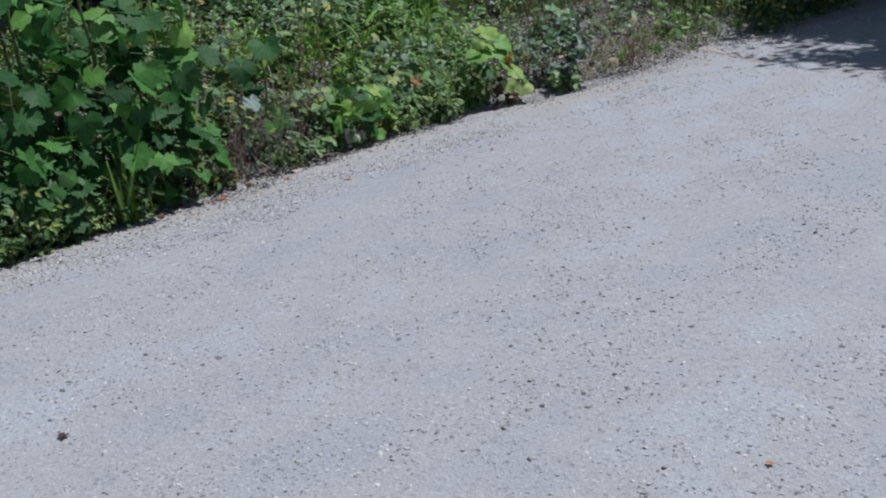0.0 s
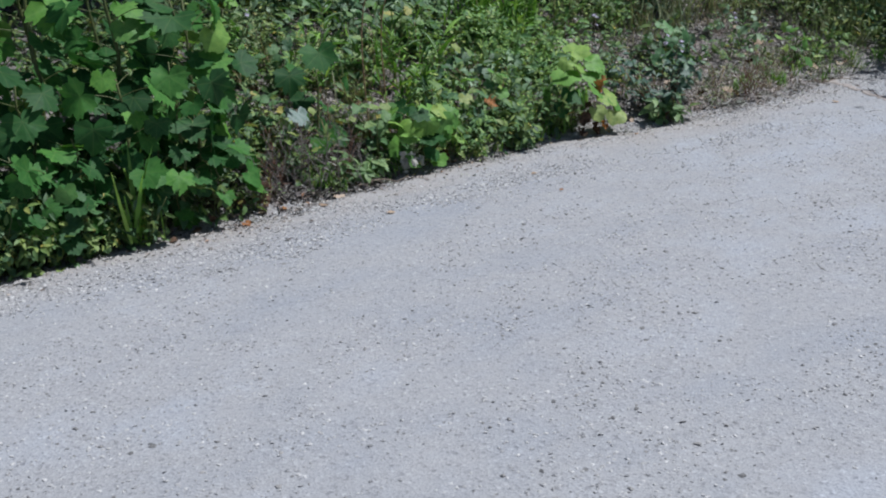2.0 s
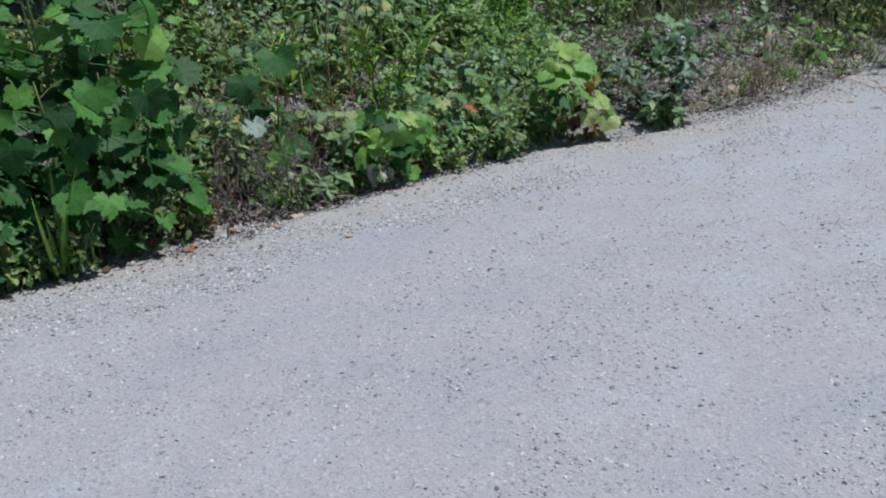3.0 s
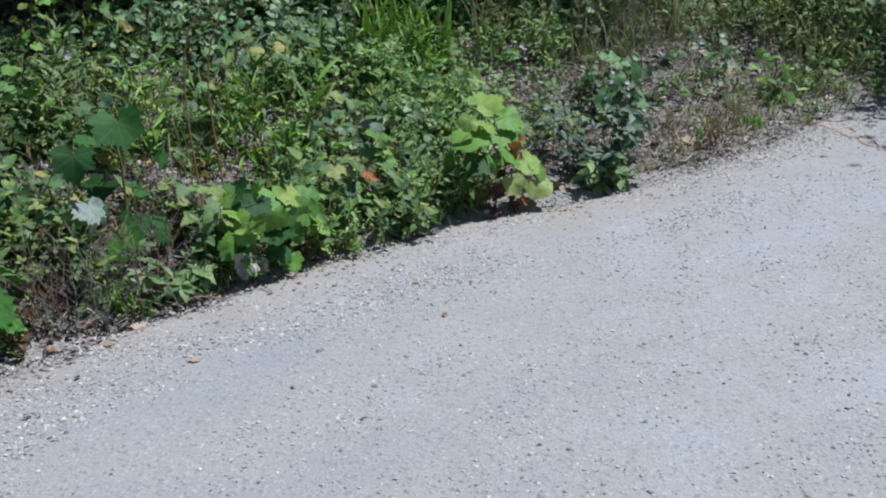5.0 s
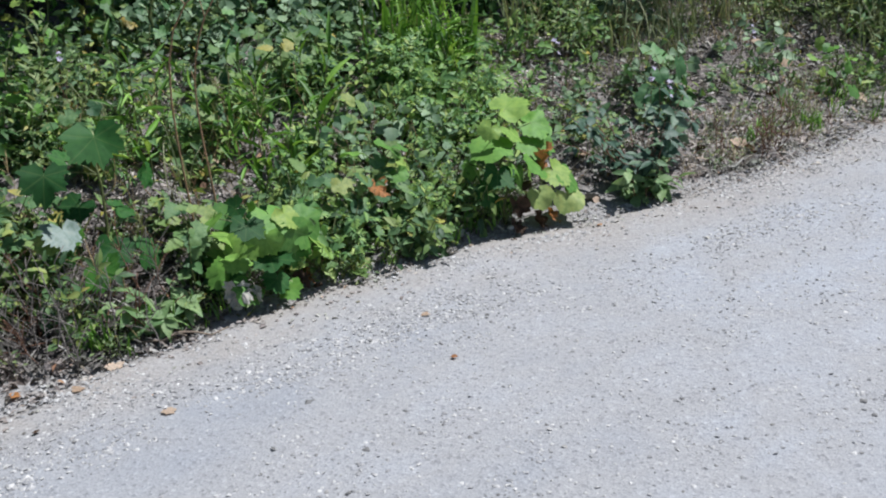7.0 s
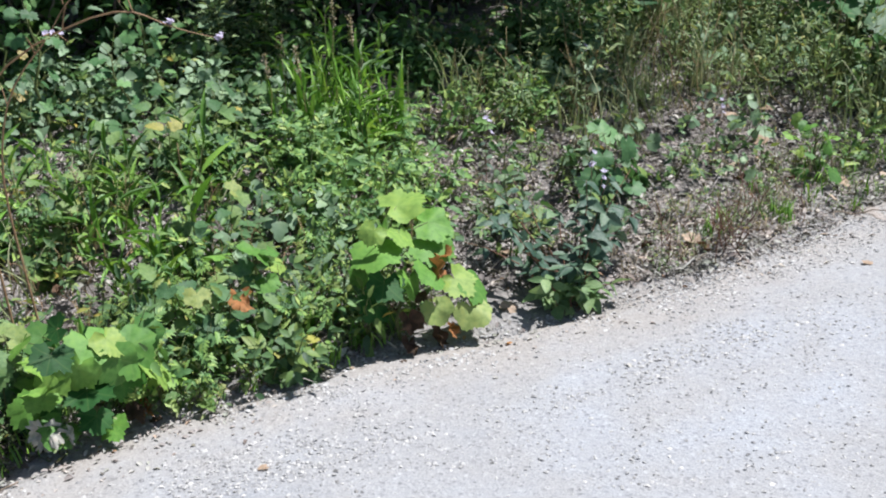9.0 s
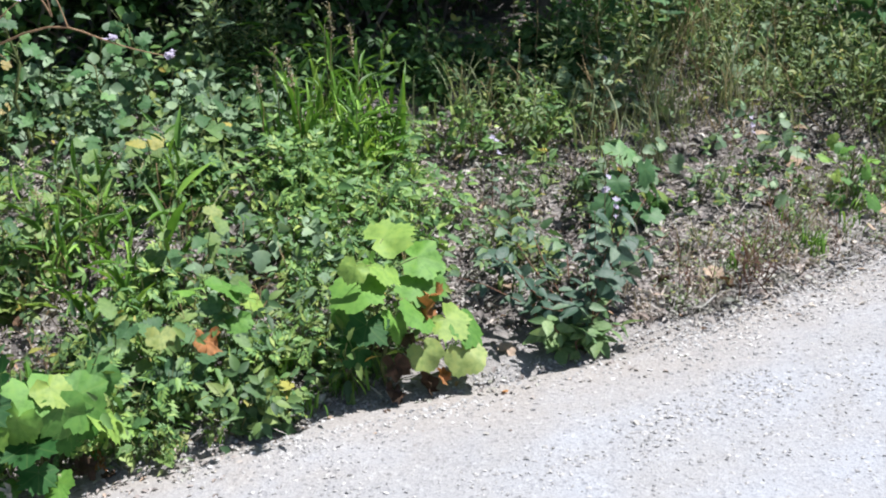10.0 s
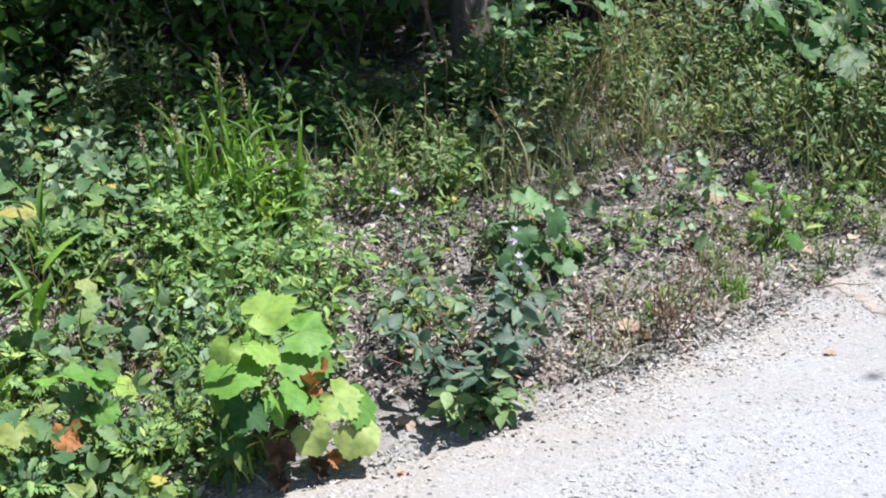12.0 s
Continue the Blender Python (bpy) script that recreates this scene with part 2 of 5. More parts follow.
def wave(x, y, size, seed):
    """Smooth bumps about size across, from -1 to 1."""
    a = np.random.default_rng(seed).uniform(0, 6.28, 12)
    total = 0
    for k in range(6):
        turn, pace = a[k], 6.28 / size * (0.7 + 0.13 * k)
        total = total + np.sin((x * np.cos(turn) + y * np.sin(turn)) * pace + a[k + 6])
    return total / 3.2


def edge(x):
    return np.interp(x, EDGE_X, EDGE_Y)


def land(x, y):
    """Height of the ground."""
    x, y = np.asarray(x, float), np.asarray(y, float)
    d = y - edge(x)
    rise = np.interp(d, BANK_D, BANK_Z)
    rough = np.clip(d / 0.6, 0, 1) * (0.035 * wave(x, y, 0.9, 3) + 0.015 * wave(x, y, 0.28, 4))
    return np.where(d < 0, np.clip(d * 0.35, -0.05, 0), rise) + rough


# ---- meshes ----


def mesh_np(name, verts, faces, materials, index=None, smooth=True):
    """A mesh of triangles from arrays."""
    verts, faces = np.asarray(verts, np.float32).reshape(-1, 3), np.asarray(faces, np.int32).reshape(-1, 3)
    data = bpy.data.meshes.new(name)
    data.vertices.add(len(verts))
    data.vertices.foreach_set("co", verts.ravel())
    data.loops.add(faces.size)
    data.loops.foreach_set("vertex_index", faces.ravel())
    data.polygons.add(len(faces))
    data.polygons.foreach_set("loop_start", np.arange(0, faces.size, 3, dtype=np.int32))
    data.polygons.foreach_set("loop_total", np.full(len(faces), 3, np.int32))
    for material in materials:
        data.materials.append(material)
    if index is not None:
        data.polygons.foreach_set("material_index", np.asarray(index, np.int32))
    data.polygons.foreach_set("use_smooth", np.full(len(faces), smooth))
    data.update(calc_edges=True)
    return data


class Bag:
    """Gathers triangles for one mesh."""

    def __init__(self):
        self.verts, self.faces, self.index, self.count = [], [], [], 0

    def add(self, shape, slot=0):
        v, f = shape
        self.verts.append(v)
        self.faces.append(f + self.count)
        self.index.append(np.full(len(f), slot))
        self.count += len(v)
        return self

    def add_bag(self, other, m):
        """Another bag, moved by many matrices m of (n, 4, 4)."""
        v, f, i = np.concatenate(other.verts), np.concatenate(other.faces), np.concatenate(other.index)
        moved = np.einsum("nij,vj->nvi", m[:, :3, :3], v) + m[:, None, :3, 3]
        n = len(m)
        self.verts.append(moved.reshape(-1, 3))
        self.faces.append((f[None] + (np.arange(n) * len(v))[:, None, None]).reshape(-1, 3) + self.count)
        self.index.append(np.tile(i, n))
        self.count += n * len(v)
        return self

    def mesh(self, name, *materials, smooth=True):
        return mesh_np(name, np.concatenate(self.verts), np.concatenate(self.faces), materials, np.concatenate(self.index), smooth)


def one(shape):
    return Bag().add(shape)


def moves(pos, yaw, pitch=0.0, roll=0.0, size=1.0):
    """Matrices of (n, 4, 4): turned by roll about y, pitch about x, yaw about z (radians), then set at pos."""
    pos = np.asarray(pos, float).reshape(-1, 3)
    n = len(pos)
    yaw, pitch, roll, size = (np.broadcast_to(np.asarray(a, float), (n,)) for a in (yaw, pitch, roll, size))
    cy, sy, cp, sp, cr, sr = np.cos(yaw), np.sin(yaw), np.cos(pitch), np.sin(pitch), np.cos(roll), np.sin(roll)
    zero, unit = np.zeros(n), np.ones(n)
    rz = np.stack([cy, -sy, zero, sy, cy, zero, zero, zero, unit], 1).reshape(-1, 3, 3)
    rx = np.stack([unit, zero, zero, zero, cp, -sp, zero, sp, cp], 1).reshape(-1, 3, 3)
    ry = np.stack([cr, zero, sr, zero, unit, zero, -sr, zero, cr], 1).reshape(-1, 3, 3)
    m = np.zeros((n, 4, 4))
    m[:, :3, :3] = rz @ rx @ ry * size[:, None, None]
    m[:, :3, 3], m[:, 3, 3] = pos, 1
    return m


def tube(points, radii, sides=5):
    """A tapering tube along points."""
    points = np.asarray(points, float)
    radii = np.broadcast_to(np.asarray(radii, float), (len(points),))
    ways = np.gradient(points, axis=0)
    ways /= np.linalg.norm(ways, axis=1, keepdims=True) + 1e-9
    side = np.cross(ways, (0.31, 0.92, 0.23))
    side /= np.linalg.norm(side, axis=1, keepdims=True) + 1e-9
    other = np.cross(ways, side)
    turn = np.arange(sides) * 2 * np.pi / sides
    ring = side[:, None] * np.cos(turn)[None, :, None] + other[:, None] * np.sin(turn)[None, :, None]
    v = (points[:, None] + ring * radii[:, None, None]).reshape(-1, 3)
    f = []
    for a in range(len(points) - 1):
        for b in range(sides):
            p, q = a * sides + b, a * sides + (b + 1) % sides
            f += [(p, q, q + sides), (p, q + sides, p + sides)]
    last = (len(points) - 1) * sides
    f += [(last, last + b, last + b + 1) for b in range(1, sides - 1)]
    return v, np.array(f)


def bent(a, b, sag=0.0, steps=4, seed=0, wobble=0.0):
    """Points from a to b, lifted in the middle by sag, a little crooked."""
    t = np.linspace(0, 1, steps)[:, None]
    p = np.asarray(a, float) * (1 - t) + np.asarray(b, float) * t
    p[:, 2] += sag * 4 * (t * (1 - t))[:, 0]
    if wobble:
        p[1:-1] += np.random.default_rng(seed).normal(0, wobble, (steps - 2, 3))
    return p


def simple_leaf(width=0.28, fold=0.08, curl=0.2, wide_at=0.35):
    """A pointed leaf along +y, one long, folded along its midrib."""
    t = np.array([0, 0.12, wide_at, wide_at + 0.28, 0.88, 1.0])
    half = width * np.array([0.58, 1.0, 0.8, 0.3])
    mid = np.stack([0 * t, t, -curl * t**2], 1)
    side = np.stack([half, t[1:5], fold * half / width - curl * t[1:5] ** 2], 1)
    v = np.concatenate([mid, side, side * (-1, 1, 1)])
    f = [(0, 6, 1), (0, 1, 10), (4, 9, 5), (4, 5, 13)]
    for k in range(3):
        f += [(1 + k, 6 + k, 7 + k), (1 + k, 7 + k, 2 + k), (1 + k, 11 + k, 10 + k), (1 + k, 2 + k, 11 + k)]
    return v, np.array(f)


def triple_leaf(width=0.26):
    """Three leaflets on one stalk, one long in all."""
    bag = Bag()
    leaflet = one(simple_leaf(width, 0.06, 0.25))
    bag.add_bag(leaflet, moves([(0, 0.35, 0), (0, 0.3, 0), (0, 0.3, 0)], np.array([0.0, 1.15, -1.15]), -0.1, 0, np.array([0.65, 0.55, 0.55])))
    return np.concatenate(bag.verts), np.concatenate(bag.faces)


def tiny_leaf(width=0.3, fold=0.1):
    """A leaf of four triangles for crowns and fine weeds."""
    v = np.array([(0, 0, 0), (width, 0.45, fold), (0, 1, -0.12), (-width, 0.45, fold), (0, 0.5, 0)])
    return v, np.array([(0, 1, 4), (1, 2, 4), (2, 3, 4), (3, 0, 4)])


def toothed_leaf(width=0.3, teeth=5, fold=0.08, curl=0.25, wide_at=0.35):
    """A pointed leaf along +y with a saw-toothed rim."""
    n = 2 * teeth + 1
    t = np.linspace(0.06, 0.96, n)
    half = width * np.sin(np.pi * t ** (np.log(0.5) / np.log(wide_at))) ** 0.75 * np.where(np.arange(n) % 2, 1.08, 0.8)
    mid = np.stack([0 * t, t, -curl * t**2], 1)
    side = np.stack([half, t + np.where(np.arange(n) % 2, 0.05, 0.0), fold * half / width - curl * t**2 + 0.012 * np.sin(np.arange(n) * 1.9)], 1)
    v = np.concatenate([mid, side, side * (-1, 1, 1), [(0, 0, 0), (0, 1, -curl)]])
    f = [(3 * n, n, 0), (3 * n, 0, 2 * n), (n - 1, 2 * n - 1, 3 * n + 1), (n - 1, 3 * n + 1, 3 * n - 1)]
    for k in range(n - 1):
        f += [(k, n + k, n + k + 1), (k, n + k + 1, k + 1), (k, 2 * n + k + 1, 2 * n + k), (k, k + 1, 2 * n + k + 1)]
    return v, np.array(f)


def cut_leaf(pairs=3, width=0.2):
    """A leaf cut to its rib into narrow lobes, one long in all."""
    lobe = one(tiny_leaf(width, 0.05))
    at, yaw, size = [(0, 0.66, 0)], [0.0], [0.4]
    for k in range(pairs):
        y = 0.2 + 0.46 * k / max(pairs - 1, 1)
        at += [(0, y, 0), (0, y, 0)]
        yaw += [1.05 - 0.14 * k, -1.05 + 0.14 * k]
        size += [0.42 - 0.03 * abs(k - 1)] * 2
    bag = Bag().add_bag(lobe, moves(at, np.array(yaw), -0.12, 0, np.array(size)))
    v = np.concatenate(bag.verts)
    v[:, 2] -= 0.25 * v[:, 1] ** 2
    rib = np.array([(-0.012, 0, 0), (0.012, 0, 0), (0, 0.75, -0.13)])
    return np.concatenate([v, rib]), np.concatenate([np.concatenate(bag.faces), [(len(v), len(v) + 1, len(v) + 2)]])


def crumpled(seed, narrow):
    """A dead leaf: a lobed leaf shrunk across, folded and buckled."""
    r = np.random.default_rng(seed)
    v, f = lobed_leaf(seed)
    x, y = v[:, 0] * narrow, v[:, 1]
    a = r.uniform(0, 6.28, 4)
    z = v[:, 2] + 0.45 * np.abs(x) + 0.09 * np.sin(9 * x + 5 * y + a[0]) + 0.07 * np.sin(13 * y - 6 * x + a[1]) + r.uniform(-0.3, 0.45) * y * y
    return np.stack([x + 0.06 * np.sin(7 * y + a[2]), y * 0.9, z], 1), f


LOBES = [(0, 1.0), (8, 0.87), (14, 0.93), (20, 0.79), (27, 0.83), (33, 0.71), (39, 0.84), (45, 0.83), (52, 0.99), (58, 0.84), (65, 0.88), (72, 0.76), (80, 0.77), (87, 0.68), (97, 0.84), (105, 0.75), (116, 0.78), (130, 0.62), (150, 0.58), (172, 0.22)]


def lobed_leaf(seed, smooth=0.0):
    """A broad leaf with five toothed lobes, about one across, its stalk at the origin; smooth rounds its teeth."""
    r = np.random.default_rng(seed)
    skew = r.uniform(0.85, 1.15, 2)
    half = [(a, d * r.uniform(0.88, 1.08) * (skew[0] if a > 30 else 1)) for a, d in LOBES]
    other = [(-a, d * r.uniform(0.88, 1.08) * (skew[1] if a > 30 else 1)) for a, d in LOBES[:0:-1]]
    ring = np.array(half + other)
    angle, dist = np.radians(ring[:, 0]), ring[:, 1] * 0.72
    soft_rim = (np.roll(dist, 2) + np.roll(dist, 1) + dist + np.roll(dist, -1) + np.roll(dist, -2)) / 5
    dist = np.where(np.abs(ring[:, 0]) < 140, dist * (1 - smooth) + soft_rim * smooth * 1.05, dist)
    n = len(ring)
    cup, droop, ripple = r.uniform(-0.25, 0.3), r.uniform(0.05, 0.45), r.uniform(0.03, 0.07)

    def at(d, k):
        x, y = np.sin(angle) * d, np.cos(angle) * d
        z = -droop * y * np.abs(y) * 0.9 + cup * x**2 * 1.6 + ripple * (np.cos(angle * 2 + seed) + 0.6 * np.sin(angle * 3 + seed * 2)) * k
        return np.stack([x, y, z], 1)

    v = np.concatenate([[(0, 0, 0)], at(dist * 0.5, 0.6), at(dist, 1.2)])
    f = []
    for k in range(n):
        j = (k + 1) % n
        if k == n // 2:
            continue
        f += [(0, 1 + j, 1 + k), (1 + k, 1 + j, 1 + n + j), (1 + k, 1 + n + j, 1 + n + k)]
    return v, np.array(f)


def grass_blade(bend, width=0.02):
    """A blade one long that rises and bends over to +y."""
    t = np.linspace(0, 1, 6)
    lean = bend * t**1.6
    y, z = np.cumsum(np.sin(lean)) / 6, np.cumsum(np.cos(lean)) / 6
    w = width * (1 - t**2.2) * np.where(t < 0.1, 0.6, 1)
    v = np.concatenate([np.stack([-w, y, z], 1), np.stack([w, y, z], 1)])
    f = []
    for k in range(5):
        f += [(k, k + 6, k + 7), (k, k + 7, k + 1)]
    return v, np.array(f)


def pebble(seed, flat=0.42):
    """An angular chip of eight faces, one across."""
    r = np.random.default_rng(seed)
    v = np.array([(1, 0, 0), (-1, 0, 0), (0, 1, 0), (0, -1, 0), (0, 0, 1), (0, 0, -1)], float) * 0.5
    v = v * r.uniform(0.6, 1.25, (6, 1)) + r.normal(0, 0.08, (6, 3))
    v[:, 2] *= flat
    f = [(0, 2, 4), (2, 1, 4), (1, 3, 4), (3, 0, 4), (2, 0, 5), (1, 2, 5), (3, 1, 5), (0, 3, 5)]
    return v, np.array(f)


def part(name, data, parent=None, label="", at=None):
    ob = new(name, data)
    ob.parent = parent
    if at is not None:
        ob.matrix_basis = at
    if label:
        ob["label"] = label
    return ob


def thing(name, x, y, label, category, group="", z=None):
    """An empty at its base on the ground, for a thing with parts."""
    ob = new(name)
    ob.location = (x, y, float(land(x, y)) if z is None else z)
    return tagged(ob, label, category, group)


# ---- ground and road ----


def spaced(fine_a, fine_b, step, far):
    out = [np.arange(fine_a, fine_b, step)]
    grow = step * 1.25 ** np.arange(1, 60)
    right = fine_b + np.cumsum(grow)
    left = fine_a - np.cumsum(grow)
    return np.concatenate([left[left > -far][::-1], out[0], right[right < far]])


def sheet(xs, ys, height):
    gx, gy = np.meshgrid(xs, ys)
    v = np.stack([gx, gy, height(gx, gy)], 2).reshape(-1, 3)
    nx, ny = len(xs), len(ys)
    a = (np.arange(ny - 1)[:, None] * nx + np.arange(nx - 1)[None]).ravel()
    f = np.concatenate([np.stack([a, a + 1, a + nx + 1], 1), np.stack([a, a + nx + 1, a + nx], 1)])
    return v, f


ground = new("ground", one(sheet(spaced(1.5, 13.0, 0.07, 400), spaced(4.4, 10.0, 0.07, 400), land)).mesh("ground", MAT["soil"]))
spot = np.empty(len(ground.data.vertices) * 3, np.float32)
ground.data.vertices.foreach_get("co", spot)
spot = spot.reshape(-1, 3)
ground.data.attributes.new("gravelly", "FLOAT", "POINT").data.foreach_set("value", np.clip(1.15 - (spot[:, 1] - edge(spot[:, 0])) / np.interp(spot[:, 0], [6.6, 7.6, 9.6, 10.4], [0.34, 0.55, 0.55, 0.34]), 0, 1.2).astype(np.float32))
tagged(ground, "brown leaf-mould bank rising from the road", "ground", kind="structure")


def road_top(x, y):
    """Height of the road surface, well inside its edge."""
    return 0.002 + 0.006 * wave(x, y, 1.6, 5) + 0.003 * wave(x, y, 0.35, 6)


def road_sheet():
    xs = np.concatenate([np.arange(-60, 0, 2.0), np.arange(0, 14, 0.07), np.arange(14, 40, 1.0)])
    across = np.concatenate([[-0.02], np.arange(0.0, 0.6, 0.05), np.arange(0.6, 6.8, 0.12), [6.85]])
    gx, gd = np.meshgrid(xs, across)
    gy = edge(gx) + 0.06 * wave(gx, gx * 0, 0.7, 9) - gd + 0.04
    lift = np.clip(gd / 0.12, -1, 1) * 0.03 - 0.028
    gz = lift - 0.002 + road_top(gx, gy)
    gz[-1] -= 0.1
    v = np.stack([gx, gy, gz], 2).reshape(-1, 3)
    nx, ny = len(xs), len(across)
    a = (np.arange(ny - 1)[:, None] * nx + np.arange(nx - 1)[None]).ravel()
    f = np.concatenate([np.stack([a, a + nx + 1, a + 1], 1), np.stack([a, a + nx, a + nx + 1], 1)])
    return v, f


road = new("road", one(road_sheet()).mesh("road", MAT["road"]))
spot = np.empty(len(road.data.vertices) * 3, np.float32)
road.data.vertices.foreach_get("co", spot)
spot = spot.reshape(-1, 3)
road.data.attributes.new("dusty", "FLOAT", "POINT").data.foreach_set("value", np.clip(1.0 - (edge(spot[:, 0]) - spot[:, 1]) / 0.55, 0, 1).astype(np.float32))
tagged(road, "pale grey crushed limestone road with loose stones", "road", kind="structure")


def earth_lip(a, b, width, height):
    """A low crumbling lip of sandy earth from a to b, steep towards the road."""
    along, across = np.linspace(0, 1, 60)[:, None], np.array([0, 0.05, 0.14, 0.3, 0.6, 1.0])[None]
    way = np.array(b, float) - np.array(a, float)
    side = np.array([-way[1], way[0]]) / np.hypot(*way)
    ragged = 0.018 * wave(along * 9, along * 0, 1.1, 31) + 0.008 * wave(along * 30, along * 0, 1.1, 32)
    x = a[0] + way[0] * along + side[0] * (across * width + ragged)
    y = a[1] + way[1] * along + side[1] * (across * width + ragged)
    form = np.interp(across, [0, 0.05, 0.14, 0.3, 0.6, 1.0], [-0.6, 0.75, 1.0, 0.85, 0.4, -0.4])
    z = road_top(x, y) + height * form * np.sin(np.pi * np.clip(along, 0.03, 0.97)) ** 0.4 * (1 + 0.3 * wave(along * 14, along * 0, 1.0, 33)) + 0.004 * wave(x, y, 0.06, 34)
    n = 6
    v = np.stack([x, y, z], 2).reshape(-1, 3)
    k = (np.arange(59)[:, None] * n + np.arange(n - 1)[None]).ravel()
    return v, np.concatenate([np.stack([k, k + n, k + n + 1], 1), np.stack([k, k + n + 1, k + 1], 1)])


tagged(new("earth_lip", one(earth_lip((8.96, 4.62), (8.42, 3.72), 0.09, 0.007)).mesh("earth_lip", MAT["sand"])), "low crumbling lip of pinkish sandy earth on the road", "earth", kind="structure")


# ---- trees and forest shade ----


def tree(x, y, height, radius, crown_at, crown_r, lean=(0, 0), leaves=3500, seed=1, label="forest tree with grey-brown bark and green crown", reach=(), blade=(0.14, 0.24)):
    """A tapered trunk with limbs, and a crown of leaves round the limbs' ends."""
    r = np.random.default_rng(seed)
    ob = thing("tree", x, y, label, "tree", "forest trees")
    top = np.array([lean[0], lean[1], height])
    t = np.linspace(0, 1, 9)[:, None]
    spine = t * top + np.concatenate([[[0, 0, 0]], r.normal(0, 0.03 * height / 9, (8, 3)) * (1, 1, 0)])
    spine[0, 2] = -0.15
    girth = radius * (1 - 0.8 * t[:, 0]) * np.where(t[:, 0] < 0.05, 1.35, 1)
    part("trunk", one(tube(spine, girth, 10)).mesh("trunk", MAT["bark"]), ob)
    ends = []
    for k in range(9):
        s = r.uniform(crown_at / height, 0.97)
        root = np.array([np.interp(s, t[:, 0], spine[:, i]) for i in range(3)])
        turn = k * 2.4 + r.uniform(-0.3, 0.3)
        out = np.array([np.cos(turn), np.sin(turn), r.uniform(0.1, 0.6)]) * crown_r * r.uniform(0.6, 1.0)
        limb = bent(root, root + out, 0.2, 6, seed * 50 + k, 0.06)
        part("limb", one(tube(limb, np.linspace(radius * 0.35, 0.015, 6), 6)).mesh("limb", MAT["bark"]), ob)
        ends += [limb[3], limb[4], limb[5], limb[5] + r.normal(0, 0.4, 3)]
    tips = []
    # reach: unseen limbs added so that their leaf sprays shade chosen ground
    for p in reach:
        limb = bent(spine[6], np.array(p) - np.array(ob.location), 0.3, 8, seed, 0.08)
        part("limb", one(tube(limb, np.linspace(radius * 0.4, 0.01, 8), 6)).mesh("limb", MAT["bark"]), ob)
        tips.append(limb[-1] + r.normal(0, 1, (800, 3)) * (0.2, 0.5, 0.3))
    ends = np.array(ends)
    clump = ends[r.integers(0, len(ends), leaves)] + r.normal(0, 0.23 * crown_r, (leaves, 3)) * (1, 1, 0.6)
    crown = Bag().add_bag(one(tiny_leaf()), moves(clump, r.uniform(0, 6.3, leaves), r.normal(-0.3, 0.5, leaves), r.normal(0, 0.5, leaves), r.uniform(*blade, leaves)))
    for spray in tips:
        m = len(spray)
        crown.add_bag(one(tiny_leaf()), moves(spray, r.uniform(0, 6.3, m), r.normal(-0.3, 0.4, m), r.normal(0, 0.4, m), r.uniform(0.1, 0.17, m)))
    part("crown", crown.mesh("crown", MAT["forest"]), ob)
    return ob


tree(9.5, 7.66, 8.0, 0.15, 3.8, 2.0, (1.0, 1.2), 6000, 1, "thick grey-brown tree trunk at the dark forest edge", [(9.9, 6.55, 4.7), (8.8, 6.95, 4.8), (10.5, 5.75, 4.7)])
for k, (x, y) in enumerate([(7.8, 9.5), (5.6, 9.7), (12.2, 8.9), (14.6, 8.4), (3.2, 9.2)]):
    tree(x, y, 6.0, 0.07, 2.4, 2.2, (0.3, 0.5), 3800, 50 + k, "young forest-edge tree with low green crown")
for k, (x, y, h, rad, c, cr, lx, ly) in enumerate([
    (6.5, 9.9, 7.0, 0.12, 2.6, 2.8, 0.3, 0.3), (8.2, 10.4, 8.0, 0.14, 2.8, 2.9, -0.2, 0.3), (11.6, 10.2, 8.0, 0.15, 3.0, 2.8, 0.1, 0.6), (4.2, 10.3, 7.0, 0.12, 3.2, 2.6, 0, 0.4),
    (14.6, 9.8, 7.5, 0.14, 3.0, 2.8, -0.2, 0.5), (10.2, 13.0, 9.0, 0.16, 3.0, 3.4, 0, 0), (13.0, 12.5, 9.0, 0.16, 3.0, 3.2, 0, 0), (7.0, 13.2, 9.0, 0.15, 3.0, 3.4, 0, 0), (17.5, 9.5, 8.5, 0.16, 3.0, 3.2, 0.4, 0.6),
    (2.0, 11.0, 7.5, 0.13, 3.2, 2.8, 0, 0.4), (16, 14, 10, 0.18, 3.0, 3.6, 0, 0), (4, 14.5, 9, 0.16, 3.0, 3.4, 0, 0), (9.0, 16.0, 10, 0.18, 2.5, 3.6, 0, 0), (12.5, 16.0, 10, 0.18, 2.5, 3.6, 0, 0)]):
    tree(x, y, h, rad, c, cr, (lx, ly), 4500, 10 + k)
OVER = "roadside tree whose crown hangs over the road"
tree(14.8, -3.6, 8.0, 0.17, 3.4, 2.0, (-0.3, 4.0), 14000, 40, OVER, [(11.5, 1.2, 6.0), (11.65, 0.8, 6.1), (12.1, 0.5, 6.2), (12.4, 1.9, 5.8)], (0.2, 0.32))
tree(16.4, -4.0, 8.5, 0.17, 3.4, 2.8, (-0.6, 4.6), 14000, 41, OVER, (), (0.2, 0.32))
tree(15.2, 4.2, 7.0, 0.14, 3.6, 1.6, (0.0, -3.4), 12000, 42, OVER, [(12.9, 2.4, 5.2), (13.4, 2.7, 5.2), (12.6, 2.8, 5.0), (13.4, 2.1, 5.3), (13.2, 3.5, 5.0), (13.8, 3.3, 5.0), (14.4, 3.5, 5.0), (14.0, 3.9, 5.2), (15.0, 3.4, 5.0)], (0.2, 0.32))


